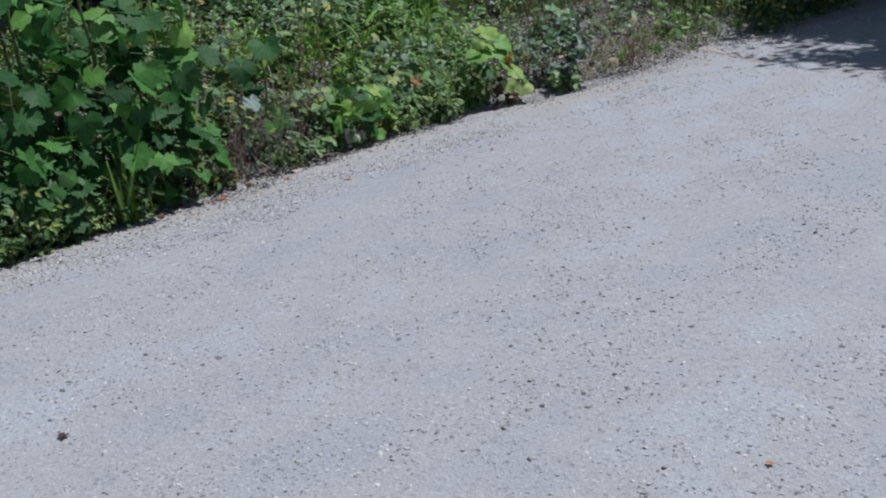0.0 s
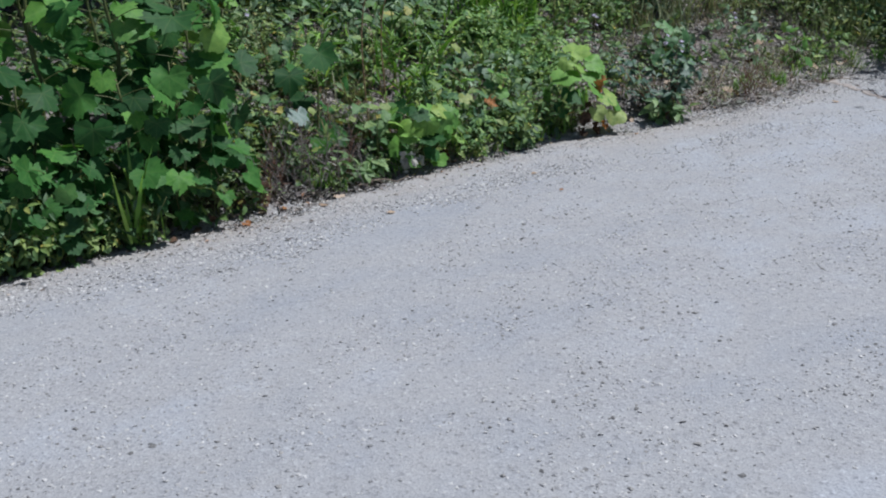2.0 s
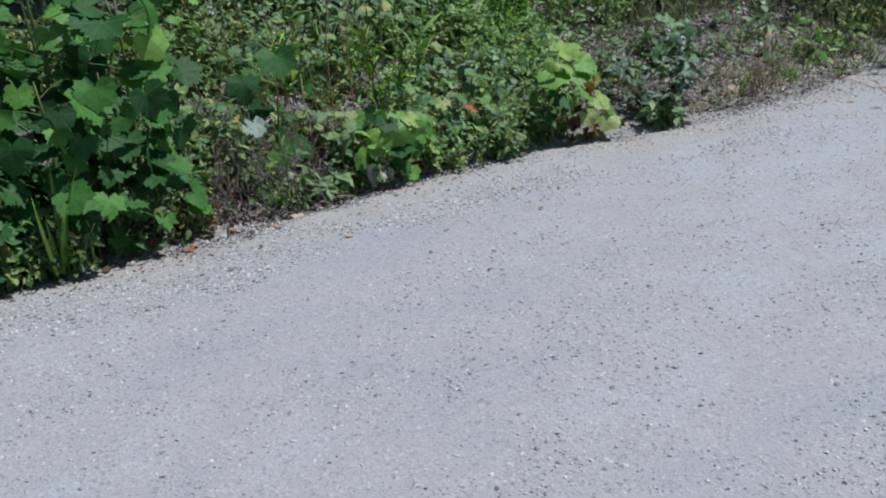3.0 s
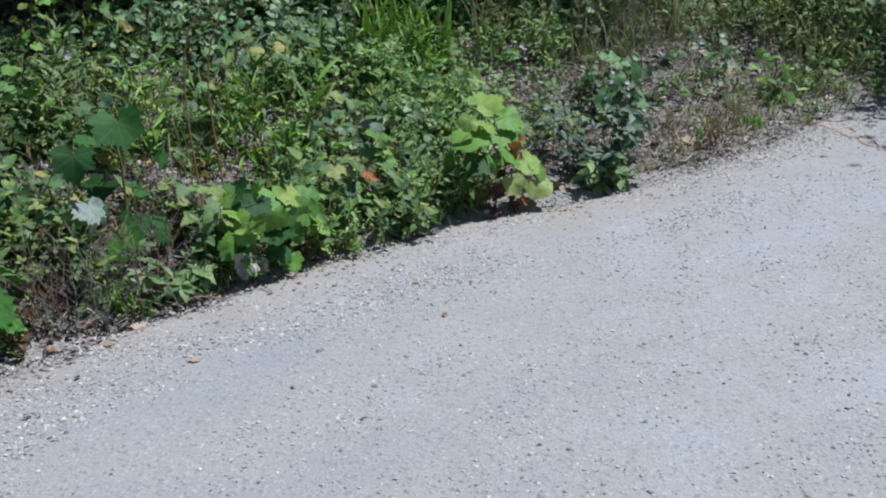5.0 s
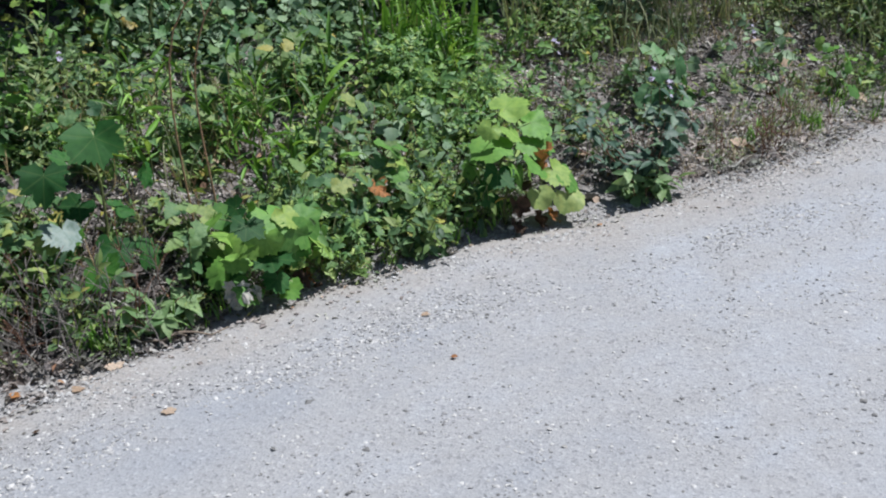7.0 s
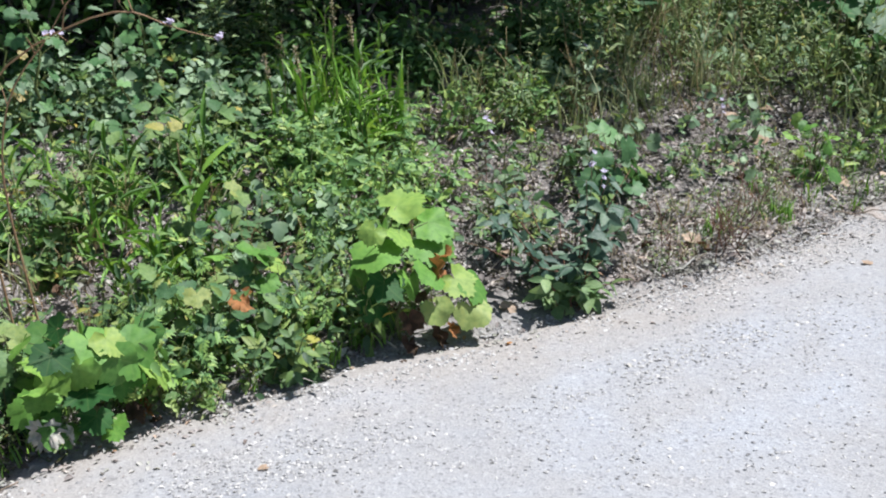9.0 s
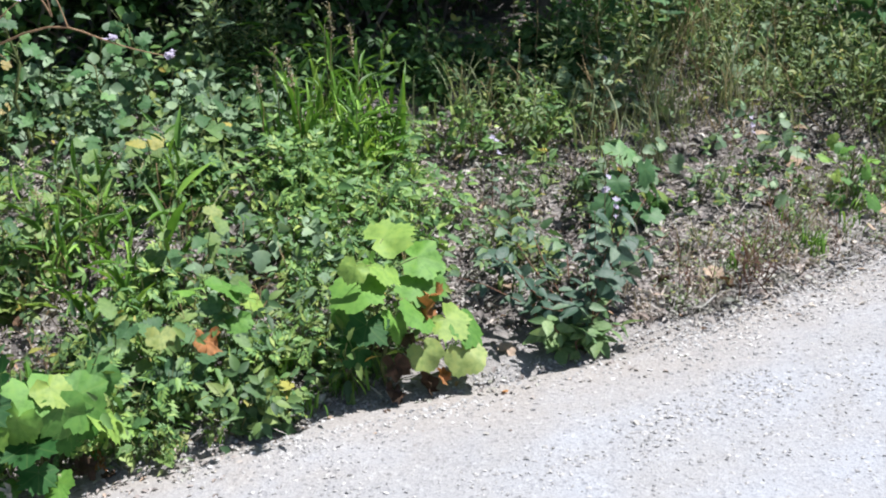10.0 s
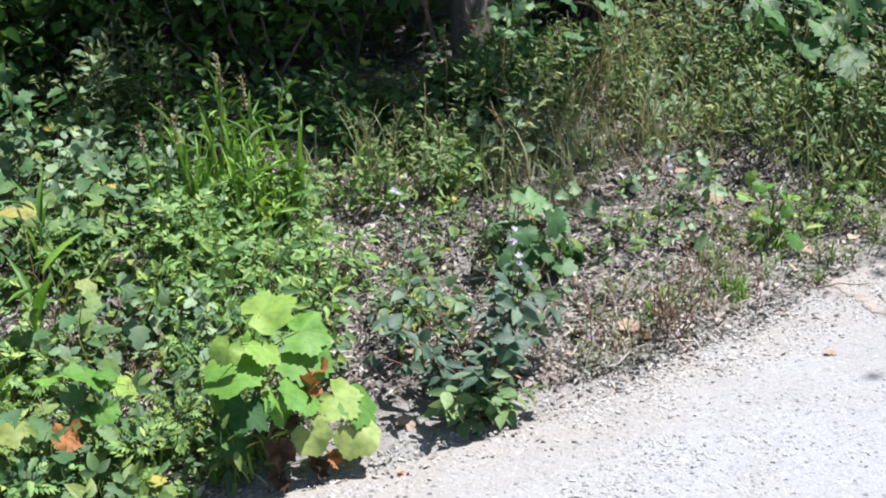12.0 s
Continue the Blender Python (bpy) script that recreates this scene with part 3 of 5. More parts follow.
# ---- leafy plants ----


def herb(seed, height, leaves, size, width=0.28, spread=0.05, droop=0.1, lean=0.15, top_heavy=0.8, fine=False, shape="plain"):
    """A bag with one leafy stem: slot 0 leaves, slot 1 stem."""
    r = np.random.default_rng(seed)
    tip = np.array([r.normal(0, lean) * height, r.normal(0, lean) * height, height])
    stem = bent((0, 0, -0.02), tip, 0.0, 5, seed, 0.012)
    bag = Bag().add(tube(stem, np.linspace(0.0035, 0.0012, 5), 3), 1)
    s = np.linspace(0.12, 1, leaves) ** top_heavy
    at = np.stack([np.interp(s, np.linspace(0, 1, 5), stem[:, i]) for i in range(3)], 1)
    yaw = np.arange(leaves) * 2.4 + r.uniform(0, 6.3)
    reach = spread * r.uniform(0.4, 1.3, leaves)
    at = at + np.stack([-np.sin(yaw), np.cos(yaw), 0 * yaw], 1) * reach[:, None]
    grown = size * r.uniform(0.65, 1.25, leaves) * (1.1 - 0.45 * s)
    blade = tiny_leaf(width, 0.05) if fine else {"triple": triple_leaf, "toothed": lambda w: toothed_leaf(w, 3), "cut": lambda w: cut_leaf(3 + seed % 2, w * 0.75), "plain": lambda w: simple_leaf(w, 0.08, 0.25)}[shape](width)
    bag.add_bag(one(blade), moves(at, yaw, r.normal(droop, 0.5, leaves), r.normal(0, 0.5, leaves), grown))
    return bag


def mixed(seed, n, height, leaves, size, width, shapes=("plain",)):
    """n kinds of one herb that differ in height, leaf size and shape."""
    r = np.random.default_rng(seed)
    grow = {"cut": 1.35, "triple": 1.2}
    return [herb(seed * 7 + k, r.uniform(*height), int(r.uniform(*leaves)), r.uniform(*size) * grow.get(shapes[k % len(shapes)], 1.0), r.uniform(*width), r.uniform(0.02, 0.06), r.uniform(-0.2, 0.4), 0.22, shape=shapes[k % len(shapes)]) for k in range(n)]


BARE = [(4.6, 5.45, 0.24, 0.44), (4.15, 5.15, 0.3, 0.22), (9.15, 5.55, 0.6, 0.3), (9.6, 5.3, 0.4, 0.2), (6.85, 5.15, 0.22, 0.25), (6.0, 6.2, 0.2, 0.25), (7.6, 5.35, 0.42, 0.42), (8.35, 5.3, 0.5, 0.38), (7.32, 6.1, 0.22, 0.3), (6.75, 5.05, 0.2, 0.2), (9.0, 5.75, 0.4, 0.3), (5.5, 5.35, 0.15, 0.12), (6.05, 5.45, 0.18, 0.15), (5.2, 5.75, 0.2, 0.15), (6.3, 6.1, 0.2, 0.15), (5.75, 6.15, 0.2, 0.2), (6.95, 5.5, 0.2, 0.2), (5.6, 6.7, 0.3, 0.2), (6.4, 5.4, 0.12, 0.15), (8.95, 7.15, 0.55, 0.4), (4.95, 5.95, 0.28, 0.2), (5.5, 5.95, 0.16, 0.28), (6.15, 5.8, 0.16, 0.16), (4.4, 6.2, 0.3, 0.2), (5.1, 6.5, 0.3, 0.15), (4.75, 5.25, 0.2, 0.12), (5.75, 5.55, 0.14, 0.12), (6.1, 6.9, 0.3, 0.15)]


def spots_in(n, cx, cy, rx, ry, seed, gap=0.04, clump=0.0, bare=True):
    """n places in an ellipse of the bank, kept off the road."""
    r = np.random.default_rng(seed)
    a, d = r.uniform(0, 6.2832, n * 3), np.sqrt(r.uniform(0, 1, n * 3))
    x, y = cx + rx * d * np.cos(a), cy + ry * d * np.sin(a)
    keep = y > edge(x) + gap
    for bx, by, ax, ay in BARE if bare else ():
        keep &= ((x - bx) / ax) ** 2 + ((y - by) / ay) ** 2 > r.uniform(0.1, 1.2, n * 3)
    if clump:
        keep &= wave(x, y, clump, seed) > r.normal(0.12, 0.25, n * 3)
    x, y = x[keep][:n], y[keep][:n]
    return np.stack([x, y, land(x, y)], 1)


def plants(name, label, category, kind, leaf_mat, stem_mat, m4):
    """The same plant at many places: each a thing of its own with a stem and its foliage."""
    key = id(kind)
    if key not in PARTS:
        foliage, stem = Bag(), Bag()
        for v, f, i in zip(kind.verts, kind.faces, kind.index):
            (stem if i[0] else foliage).add((v, f - f.min()))
        PARTS[key] = (foliage.mesh("foliage", MAT[leaf_mat]), stem.mesh("stem", MAT[stem_mat]), kind)
    for m in m4:
        ob = new(name)
        ob.matrix_basis = Matrix(m.tolist())
        tagged(ob, label, category, label)
        part("foliage", PARTS[key][0], ob)
        part("stem", PARTS[key][1], ob)


PARTS = {}


def weeds(name, label, kinds, leaf_mat, stem_mat, patches, seed, size=(0.75, 1.25), tilt=0.15, category="weeds", bow=0.4, singles=""):
    """One growth of many alike small plants, as stuff."""
    r = np.random.default_rng(seed)
    bag = Bag()
    for k, (n, cx, cy, rx, ry, *more) in enumerate(patches):
        where = spots_in(n, cx, cy, rx, ry, seed * 31 + k, *more)
        which = r.integers(0, len(kinds), len(where))
        for j, kind in enumerate(kinds):
            some = where[which == j]
            m = len(some)
            if m:
                m4 = moves(some, r.uniform(0, 6.3, m), r.normal(0, tilt, m), r.normal(0, tilt, m), r.uniform(*size, m))
                m4[:, :3, :3] = moves(some, 0.25, bow)[:, :3, :3] @ m4[:, :3, :3]
                if singles:
                    plants(singles, label, category, kind, leaf_mat, stem_mat, m4)
                else:
                    bag.add_bag(kind, m4)
    if singles:
        return None
    ob = new(name, bag.mesh(name, MAT[leaf_mat], MAT[stem_mat]))
    return tagged(ob, label, category, kind="stuff")


def grass_tuft(seed, blades, length, bend=0.7, width=0.012):
    r = np.random.default_rng(seed)
    bag = Bag()
    for k in range(4):
        n = blades // 4
        pos = np.concatenate([r.normal(0, 0.035, (n, 2)), np.full((n, 1), -0.01)], 1)
        bag.add_bag(one(grass_blade(bend * (0.4 + 0.4 * k), width / length)), moves(pos, r.uniform(0, 6.3, n), r.normal(0, 0.15, n), r.normal(0, 0.15, n), length * r.uniform(0.55, 1.1, n)))
    return bag


LEAVES = [one(lobed_leaf(s)).mesh("leaf", MAT["big_leaf"]) for s in range(8)]
MID = [one(lobed_leaf(s + 10)).mesh("leaf", MAT["mid_leaf"]) for s in range(6)]
LIME = [one(lobed_leaf(s + 20, 0.42)).mesh("leaf", MAT["lime_leaf"]) for s in range(6)]
ORANGE = [one(crumpled(s + 40, w)).mesh("leaf", MAT["orange_leaf"]) for s, w in enumerate((0.75, 0.6, 0.7))]
BROWN = [one(crumpled(s + 50, w)).mesh("leaf", MAT["brown_leaf"]) for s, w in enumerate((0.7, 0.5, 0.6, 0.8))]
YELLOW = [one(lobed_leaf(s + 70)).mesh("leaf", MAT["yellow_leaf"]) for s in range(3)]
WEB = [one(lobed_leaf(s + 80)).mesh("leaf", MAT["web_leaf"]) for s in range(2)]
PALE = [one(lobed_leaf(s + 26, 0.75)).mesh("leaf", MAT["fading_leaf"]) for s in range(2)]
DRIED = [one(crumpled(s + 90, w)).mesh("leaf", MAT["dried_leaf"]) for s, w in enumerate((0.8, 0.65))]
TAN = [one(lobed_leaf(s + 60)).mesh("leaf", MAT["tan_leaf"]) for s in range(3)]


def facing(p, normal, down, size):
    """The pose of a leaf at p whose face looks along normal and whose tip points along down."""
    z = Vector(normal).normalized()
    y = (Vector(down) - Vector(down).dot(z) * z).normalized()
    x = y.cross(z)
    return Matrix((x, y, z)).transposed().to_4x4() @ Matrix.Scale(size, 4) if p is None else Matrix.Translation(p) @ Matrix((x, y, z)).transposed().to_4x4() @ Matrix.Scale(size, 4)


def sapling(x, y, height, leaves, size, meshes, label, group="", seed=1, lean=(0, 0), placed=(), stem="stem", name="sapling", low=0.15):
    """A young tree or big-leaved plant: a stem with stalks, and each leaf a part. placed: own leaves (dx, dy, z, size, meshes)."""
    r = np.random.default_rng(seed)
    ob = thing(name, x, y, label, "plant", group)
    tip = np.array([lean[0], lean[1], height])
    spine = bent((0, 0, -0.03), tip, 0, 6, seed, 0.02)
    wood = Bag().add(tube(spine, np.linspace(0.009, 0.003, 6) * (0.6 + height), 6))
    todo = list(placed)
    leaves = round(leaves * 1.4)
    for k in range(leaves):
        s = low + (1 - low) * (k + 0.5) / leaves
        root = [np.interp(s, np.linspace(0, 1, 6), spine[:, i]) for i in range(3)]
        turn, reach = k * 2.4 + r.uniform(-0.4, 0.4), size * r.uniform(0.5, 1.1)
        todo.append((root[0] + np.cos(turn) * reach, root[1] + np.sin(turn) * reach, root[2] + r.uniform(-0.02, 0.08), size * r.uniform(0.6, 1.15), meshes))
    for k, (dx, dy, z, s, kind, *face) in enumerate(todo):
        p = Vector((dx, dy, z))
        h = min(max((z - 0.06) / max(height, 0.1), 0.05), 0.97)
        root = [np.interp(h, np.linspace(0, 1, 6), spine[:, i]) for i in range(3)]
        out = Vector((dx - root[0], dy - root[1], 0))
        out = out.normalized() if out.length > 0.01 else Vector((0, -1, 0))
        normal = Vector((0.12, -0.55, 0.9)) + Vector(r.normal(0, 0.4, 3)) + out * 0.15
        down = out + Vector((0, -0.3, -0.5)) + Vector(r.normal(0, 0.25, 3))
        if face or (k >= len(placed) and r.uniform() < 0.22):
            normal = Vector(face[0]) if face else Vector((normal.x, normal.y - 0.3, normal.z * 0.25))
            down = Vector((down.x * 0.4, down.y * 0.4, -1))
        leaf = part("leaf", kind[int(r.integers(len(kind)))], ob, at=facing(p, normal, down, s * 0.72))
        stalk_part = part("leaf_stalk", one(tube(bent(root, p, 0.015, 4), np.linspace(0.0028, 0.0018, 4), 4)).mesh("leaf_stalk", MAT[stem]), leaf)
        stalk_part.matrix_parent_inverse = leaf.matrix_basis.inverted()
    part("stem", wood.mesh("stem", MAT[stem]), ob)
    return ob


BIG = "broad-leaved green sapling with lobed leaves at the roadside"
for k, (x, y, h, n, s) in enumerate([(3.52, 5.03, 0.85, 16, 0.23), (3.25, 5.08, 0.85, 16, 0.23), (3.0, 5.1, 0.55, 14, 0.2), (2.7, 5.12, 0.5, 13, 0.19), (2.85, 5.3, 0.85, 16, 0.23), (3.72, 5.2, 1.15, 18, 0.26), (3.4, 5.4, 1.3, 18, 0.26), (3.05, 5.5, 1.3, 18, 0.26), (3.8, 5.55, 1.05, 14, 0.25), (2.4, 5.25, 0.6, 13, 0.2), (3.15, 5.9, 1.2, 16, 0.25), (3.6, 6.1, 1.0, 13, 0.24), (2.6, 5.8, 1.2, 15, 0.25), (2.0, 5.6, 0.9, 13, 0.24), (3.4, 5.02, 0.45, 10, 0.2), (2.85, 5.06, 0.45, 9, 0.19), (3.7, 5.03, 0.4, 8, 0.19)]):
    sapling(x, y, h, n, s, LEAVES + LEAVES + LIME[:1], BIG, "broad-leaved saplings", 100 + k)
sapling(5.12, 5.05, 0.4, 15, 0.2, LIME + LEAVES[:2], "low lime-green seedling with broad lobed leaves on the road edge", seed=200, low=0.2,
        placed=[(-0.14, -0.1, 0.1, 0.18, LIME), (0.02, -0.13, 0.06, 0.15, LIME), (0.2, -0.1, 0.2, 0.2, LIME), (0.12, -0.1, 0.3, 0.22, LIME), (0.0, -0.08, 0.36, 0.22, LIME), (-0.12, -0.05, 0.28, 0.2, LIME),
                (0.26, -0.02, 0.14, 0.18, LIME), (-0.2, -0.02, 0.16, 0.17, LIME), (0.1, -0.06, 0.04, 0.12, BROWN), (0.16, 0.0, 0.03, 0.12, ORANGE), (-0.19, -0.09, 0.1, 0.17, DRIED, (-0.4, -0.8, 0.3)), (-0.13, -0.12, 0.08, 0.12, DRIED, (-0.7, -0.6, 0.2))])
sapling(6.30, 4.91, 0.48, 4, 0.19, LIME, "lime-green seedling with big toothed leaves and dead orange leaves below", seed=210, low=0.4,
        placed=[(0.06, 0.03, 0.53, 0.27, LIME), (-0.1, -0.04, 0.41, 0.26, LIME), (0.13, -0.06, 0.39, 0.24, LIME), (0.0, -0.06, 0.45, 0.17, LIME), (0.1, -0.13, 0.3, 0.16, ORANGE), (0.16, -0.11, 0.33, 0.12, ORANGE), (0.02, -0.08, 0.26, 0.17, LIME), (0.2, -0.12, 0.23, 0.21, LIME, (-0.1, -0.65, 0.75)), (0.27, -0.14, 0.19, 0.2, LIME, (0.3, -0.6, 0.7)),
                (0.08, -0.15, 0.15, 0.16, PALE, (-0.3, -0.75, 0.55)), (0.22, -0.19, 0.12, 0.2, PALE, (-0.2, -0.7, 0.65)), (-0.1, -0.08, 0.28, 0.18, LEAVES), (-0.12, -0.04, 0.18, 0.18, LEAVES), (-0.02, -0.11, 0.12, 0.15, BROWN), (0.08, -0.13, 0.03, 0.14, BROWN), (0.13, -0.16, 0.05, 0.1, ORANGE), (0.03, -0.07, 0.2, 0.16, BROWN), (-0.04, -0.13, 0.03, 0.13, BROWN), (0.05, -0.09, 0.12, 0.12, BROWN)])
sapling(5.85, 5.2, 0.43, 2, 0.14, LIME, "thin seedling with one broad lime leaf and an orange leaf", seed=220, low=0.6, placed=[(-0.02, -0.05, 0.42, 0.2, LIME), (-0.13, -0.11, 0.27, 0.16, ORANGE, (0.1, -0.6, 0.7)), (0.0, -0.09, 0.3, 0.13, LIME)])
sapling(4.62, 5.4, 0.6, 5, 0.18, LEAVES, BIG, seed=221, placed=[(0.0, -0.05, 0.68, 0.25, LEAVES, (-0.3, -0.75, 0.55)), (-0.22, -0.06, 0.58, 0.24, LEAVES, (-0.35, -0.65, 0.65)), (-0.12, -0.2, 0.2, 0.2, LEAVES)])
for k, (x, y) in enumerate([(5.3, 7.65), (5.5, 7.8), (5.1, 7.45), (4.7, 6.6), (5.65, 7.6)]):
    sapling(x, y, 0.5, 10, 0.12, YELLOW[:1] + LIME[:3], "seedling with yellowing leaves on the bank", "yellowing seedlings", 230 + k)
sapling(4.45, 5.42, 0.3, 2, 0.14, LEAVES, "small plant with one whitish leaf", seed=240, placed=[(-0.03, -0.1, 0.34, 0.2, WEB)])
for k, (x, y, h, n, s) in enumerate([(6.3, 7.25, 0.6, 12, 0.11), (6.05, 7.05, 0.5, 11, 0.1), (5.7, 7.2, 0.8, 13, 0.11)]):
    sapling(x, y, h, n, s, MID, "slender blue-green sapling in front of the dark forest", "slender saplings", 260 + k)
sapling(7.9, 5.33, 0.32, 9, 0.2, MID, "low plant with drooping broad blue-green leaves on the bank", seed=222)
sapling(9.1, 4.98, 0.34, 9, 0.13, LIME, "small yellow-green seedling at the road edge", seed=223)
for k, (x, y, h, n, s) in enumerate([(10.5, 5.75, 0.8, 16, 0.29), (10.85, 6.1, 0.95, 16, 0.3), (10.3, 5.3, 0.5, 12, 0.22), (9.75, 6.75, 0.6, 12, 0.2), (10.95, 5.45, 0.85, 16, 0.28), (10.4, 6.25, 0.6, 20, 0.15), (10.9, 5.75, 0.6, 22, 0.16), (11.3, 6.2, 0.85, 22, 0.24), (10.95, 6.85, 0.9, 22, 0.22), (11.6, 6.7, 0.95, 22, 0.25), (12.1, 6.1, 0.9, 20, 0.24), (11.6, 5.5, 0.7, 20, 0.22), (11.9, 6.45, 0.9, 22, 0.24), (10.2, 7.0, 0.7, 20, 0.16), (12.3, 5.8, 0.8, 20, 0.18), (9.5, 7.3, 0.6, 16, 0.14), (9.9, 7.6, 0.9, 18, 0.15), (10.2, 5.05, 0.4, 12, 0.13), (10.8, 4.95, 0.5, 14, 0.15), (11.5, 4.8, 0.7, 18, 0.17), (12.2, 4.7, 0.8, 18, 0.18), (13.0, 4.6, 0.8, 18, 0.18), (12.9, 5.4, 0.9, 18, 0.18)]):
    sapling(x, y, h, n, s, MID, BIG, "broad-leaved saplings", 300 + k)

# shrubs in the forest shade
SHRUBS = []
for k in range(3):
    r = np.random.default_rng(400 + k)
    ob = thing("shrub", 0, 0, "dark green leafy shrub in the forest shade", "shrub", "forest shrubs", z=0)
    crown = Bag()
    for j in range(9):
        tip = np.array([r.normal(0, 0.5), r.normal(0, 0.5), r.uniform(0.6, 1.3)])
        stem = bent((r.normal(0, 0.05), r.normal(0, 0.05), -0.05), tip, 0.1, 6, 40 * k + j, 0.04)
        part("branch", one(tube(stem, np.linspace(0.014, 0.004, 6), 5)).mesh("branch", MAT["bark"]), ob)
        n = 130
        s = r.uniform(0.25, 1, n)
        at = np.stack([np.interp(s, np.linspace(0, 1, 6), stem[:, i]) for i in range(3)], 1) + r.normal(0, 0.13, (n, 3))
        m4 = moves(at, r.uniform(0, 6.3, n), r.normal(-0.2, 0.45, n), r.normal(0, 0.45, n), r.uniform(0.05, 0.13, n))
        crown.add_bag(one(simple_leaf(0.3, 0.08, 0.25)), m4[::3])
        crown.add_bag(one(tiny_leaf(0.3, 0.1)), m4[1::3])
        crown.add_bag(one(tiny_leaf(0.4, 0.06)), m4[2::3])
    part("foliage", crown.mesh("foliage", MAT["forest"]), ob)
    SHRUBS.append(ob)
shrub_spots = [(6.0, 8.5), (6.6, 8.4), (7.3, 8.2), (8.0, 7.9), (8.7, 8.1), (9.3, 8.6), (10.8, 8.0), (11.4, 7.9), (12.0, 7.9), (13.0, 6.9), (13.3, 7.3), (12.6, 7.5), (11.1, 8.4), (9.3, 9.4), (5.4, 9.0), (7.0, 8.9), (7.9, 8.7), (8.8, 9.0), (4.7, 8.9), (4.0, 8.4), (3.0, 7.9), (2.0, 7.6), (10.8, 8.9), (11.8, 8.6), (12.8, 7.6), (7.4, 10.0), (9.2, 10.4), (10.6, 10.6), (5.6, 10.0), (12.2, 10.2),
               (8.4, 12.0), (10.0, 12.2), (11.6, 12.2), (6.6, 12.0), (13.2, 9.4), (13.6, 6.4), (14.4, 7.6), (13.6, 5.2), (14.8, 5.6), (12.5, 5.3), (13.2, 4.7), (14.2, 4.3), (4.4, 9.6), (9.6, 14.2), (12, 14.2), (7.4, 14), (14.2, 11.6)]
for k, (x, y) in enumerate(shrub_spots):
    m = pose(x, y, float(land(x, y)), 0, 0, k * 77)
    if k < 3:
        SHRUBS[k].matrix_basis = m
    else:
        copy_thing(SHRUBS[k % 3], m)

# herbs of the bank
weeds("low_herbs", "mixed low green herbs covering the bank", mixed(1, 20, (0.07, 0.32), (6, 15), (0.03, 0.1), (0.16, 0.36), ("cut", "toothed", "triple", "plain", "toothed")), "herb", "stem",
      [(270, 3.0, 5.6, 1.6, 0.9), (70, 2.6, 5.02, 0.75, 0.14, -0.02), (98, 5.2, 5.9, 1.3, 0.95, 0.1, 0.35), (260, 5.2, 7.2, 2.2, 0.9, 0.04, 0.5), (24, 8.0, 5.9, 1.0, 0.9, 0.4, 0.4), (95, 5.9, 5.2, 0.75, 0.32, 0.0, 0.35), (150, 9.8, 7.0, 2.0, 0.6, 0.04, 0.5), (30, 7.0, 5.3, 0.4, 0.3, 0.1, 0.3), (50, 8.5, 7.5, 0.9, 0.45), (160, 11.3, 5.6, 1.7, 1.0), (120, 10.9, 4.5, 1.3, 0.35), (26, 8.6, 5.5, 1.1, 0.6, 0.2, 0.0, False), (14, 7.7, 5.45, 0.6, 0.4, 0.2, 0.0, False), (70, 2.6, 5.0, 0.8, 0.16, -0.03), (60, 4.2, 5.6, 0.5, 0.5, 0.05), (150, 4.3, 7.1, 1.1, 0.8), (40, 5.15, 5.7, 0.45, 0.3, 0.1, 0.2), (24, 5.5, 6.2, 0.4, 0.3)], 1, (0.6, 1.3))
weeds("bright_herbs", "bright green leafy herb in a dense clump", mixed(2, 10, (0.18, 0.38), (10, 18), (0.05, 0.1), (0.14, 0.28), ("toothed", "plain", "triple", "toothed", "cut")), "bright_herb", "stem",
      [(85, 6.62, 5.75, 0.5, 0.5, 0.04, 0.3), (60, 6.95, 6.25, 0.42, 0.32), (26, 7.9, 6.3, 0.45, 0.45, 0.04, 0.4), (36, 5.6, 6.3, 0.8, 0.6, 0.04, 0.3), (26, 5.6, 5.15, 0.6, 0.15), (16, 9.7, 5.2, 0.7, 0.3), (16, 6.1, 6.2, 0.3, 0.3), (14, 5.65, 5.8, 0.25, 0.3)], 2, category="herb", singles="herb")
weeds("tall_herbs", "tall leafy green weed at the shaded road edge", mixed(5, 8, (0.5, 1.0), (26, 44), (0.06, 0.11), (0.18, 0.34), ("triple", "toothed", "plain", "toothed")), "herb", "stem",
      [(95, 11.6, 4.75, 1.15, 0.5), (22, 10.5, 4.5, 0.6, 0.2), (26, 12.6, 4.3, 0.8, 0.4)], 6, category="weed", bow=0.2, singles="tall_weed")
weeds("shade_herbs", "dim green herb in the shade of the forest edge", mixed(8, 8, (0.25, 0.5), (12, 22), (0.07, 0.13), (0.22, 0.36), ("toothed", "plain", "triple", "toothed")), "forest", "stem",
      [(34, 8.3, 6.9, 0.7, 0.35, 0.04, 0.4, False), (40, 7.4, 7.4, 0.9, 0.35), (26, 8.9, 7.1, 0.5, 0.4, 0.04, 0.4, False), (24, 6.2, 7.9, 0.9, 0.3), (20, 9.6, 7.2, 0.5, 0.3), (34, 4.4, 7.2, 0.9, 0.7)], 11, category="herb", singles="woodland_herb")
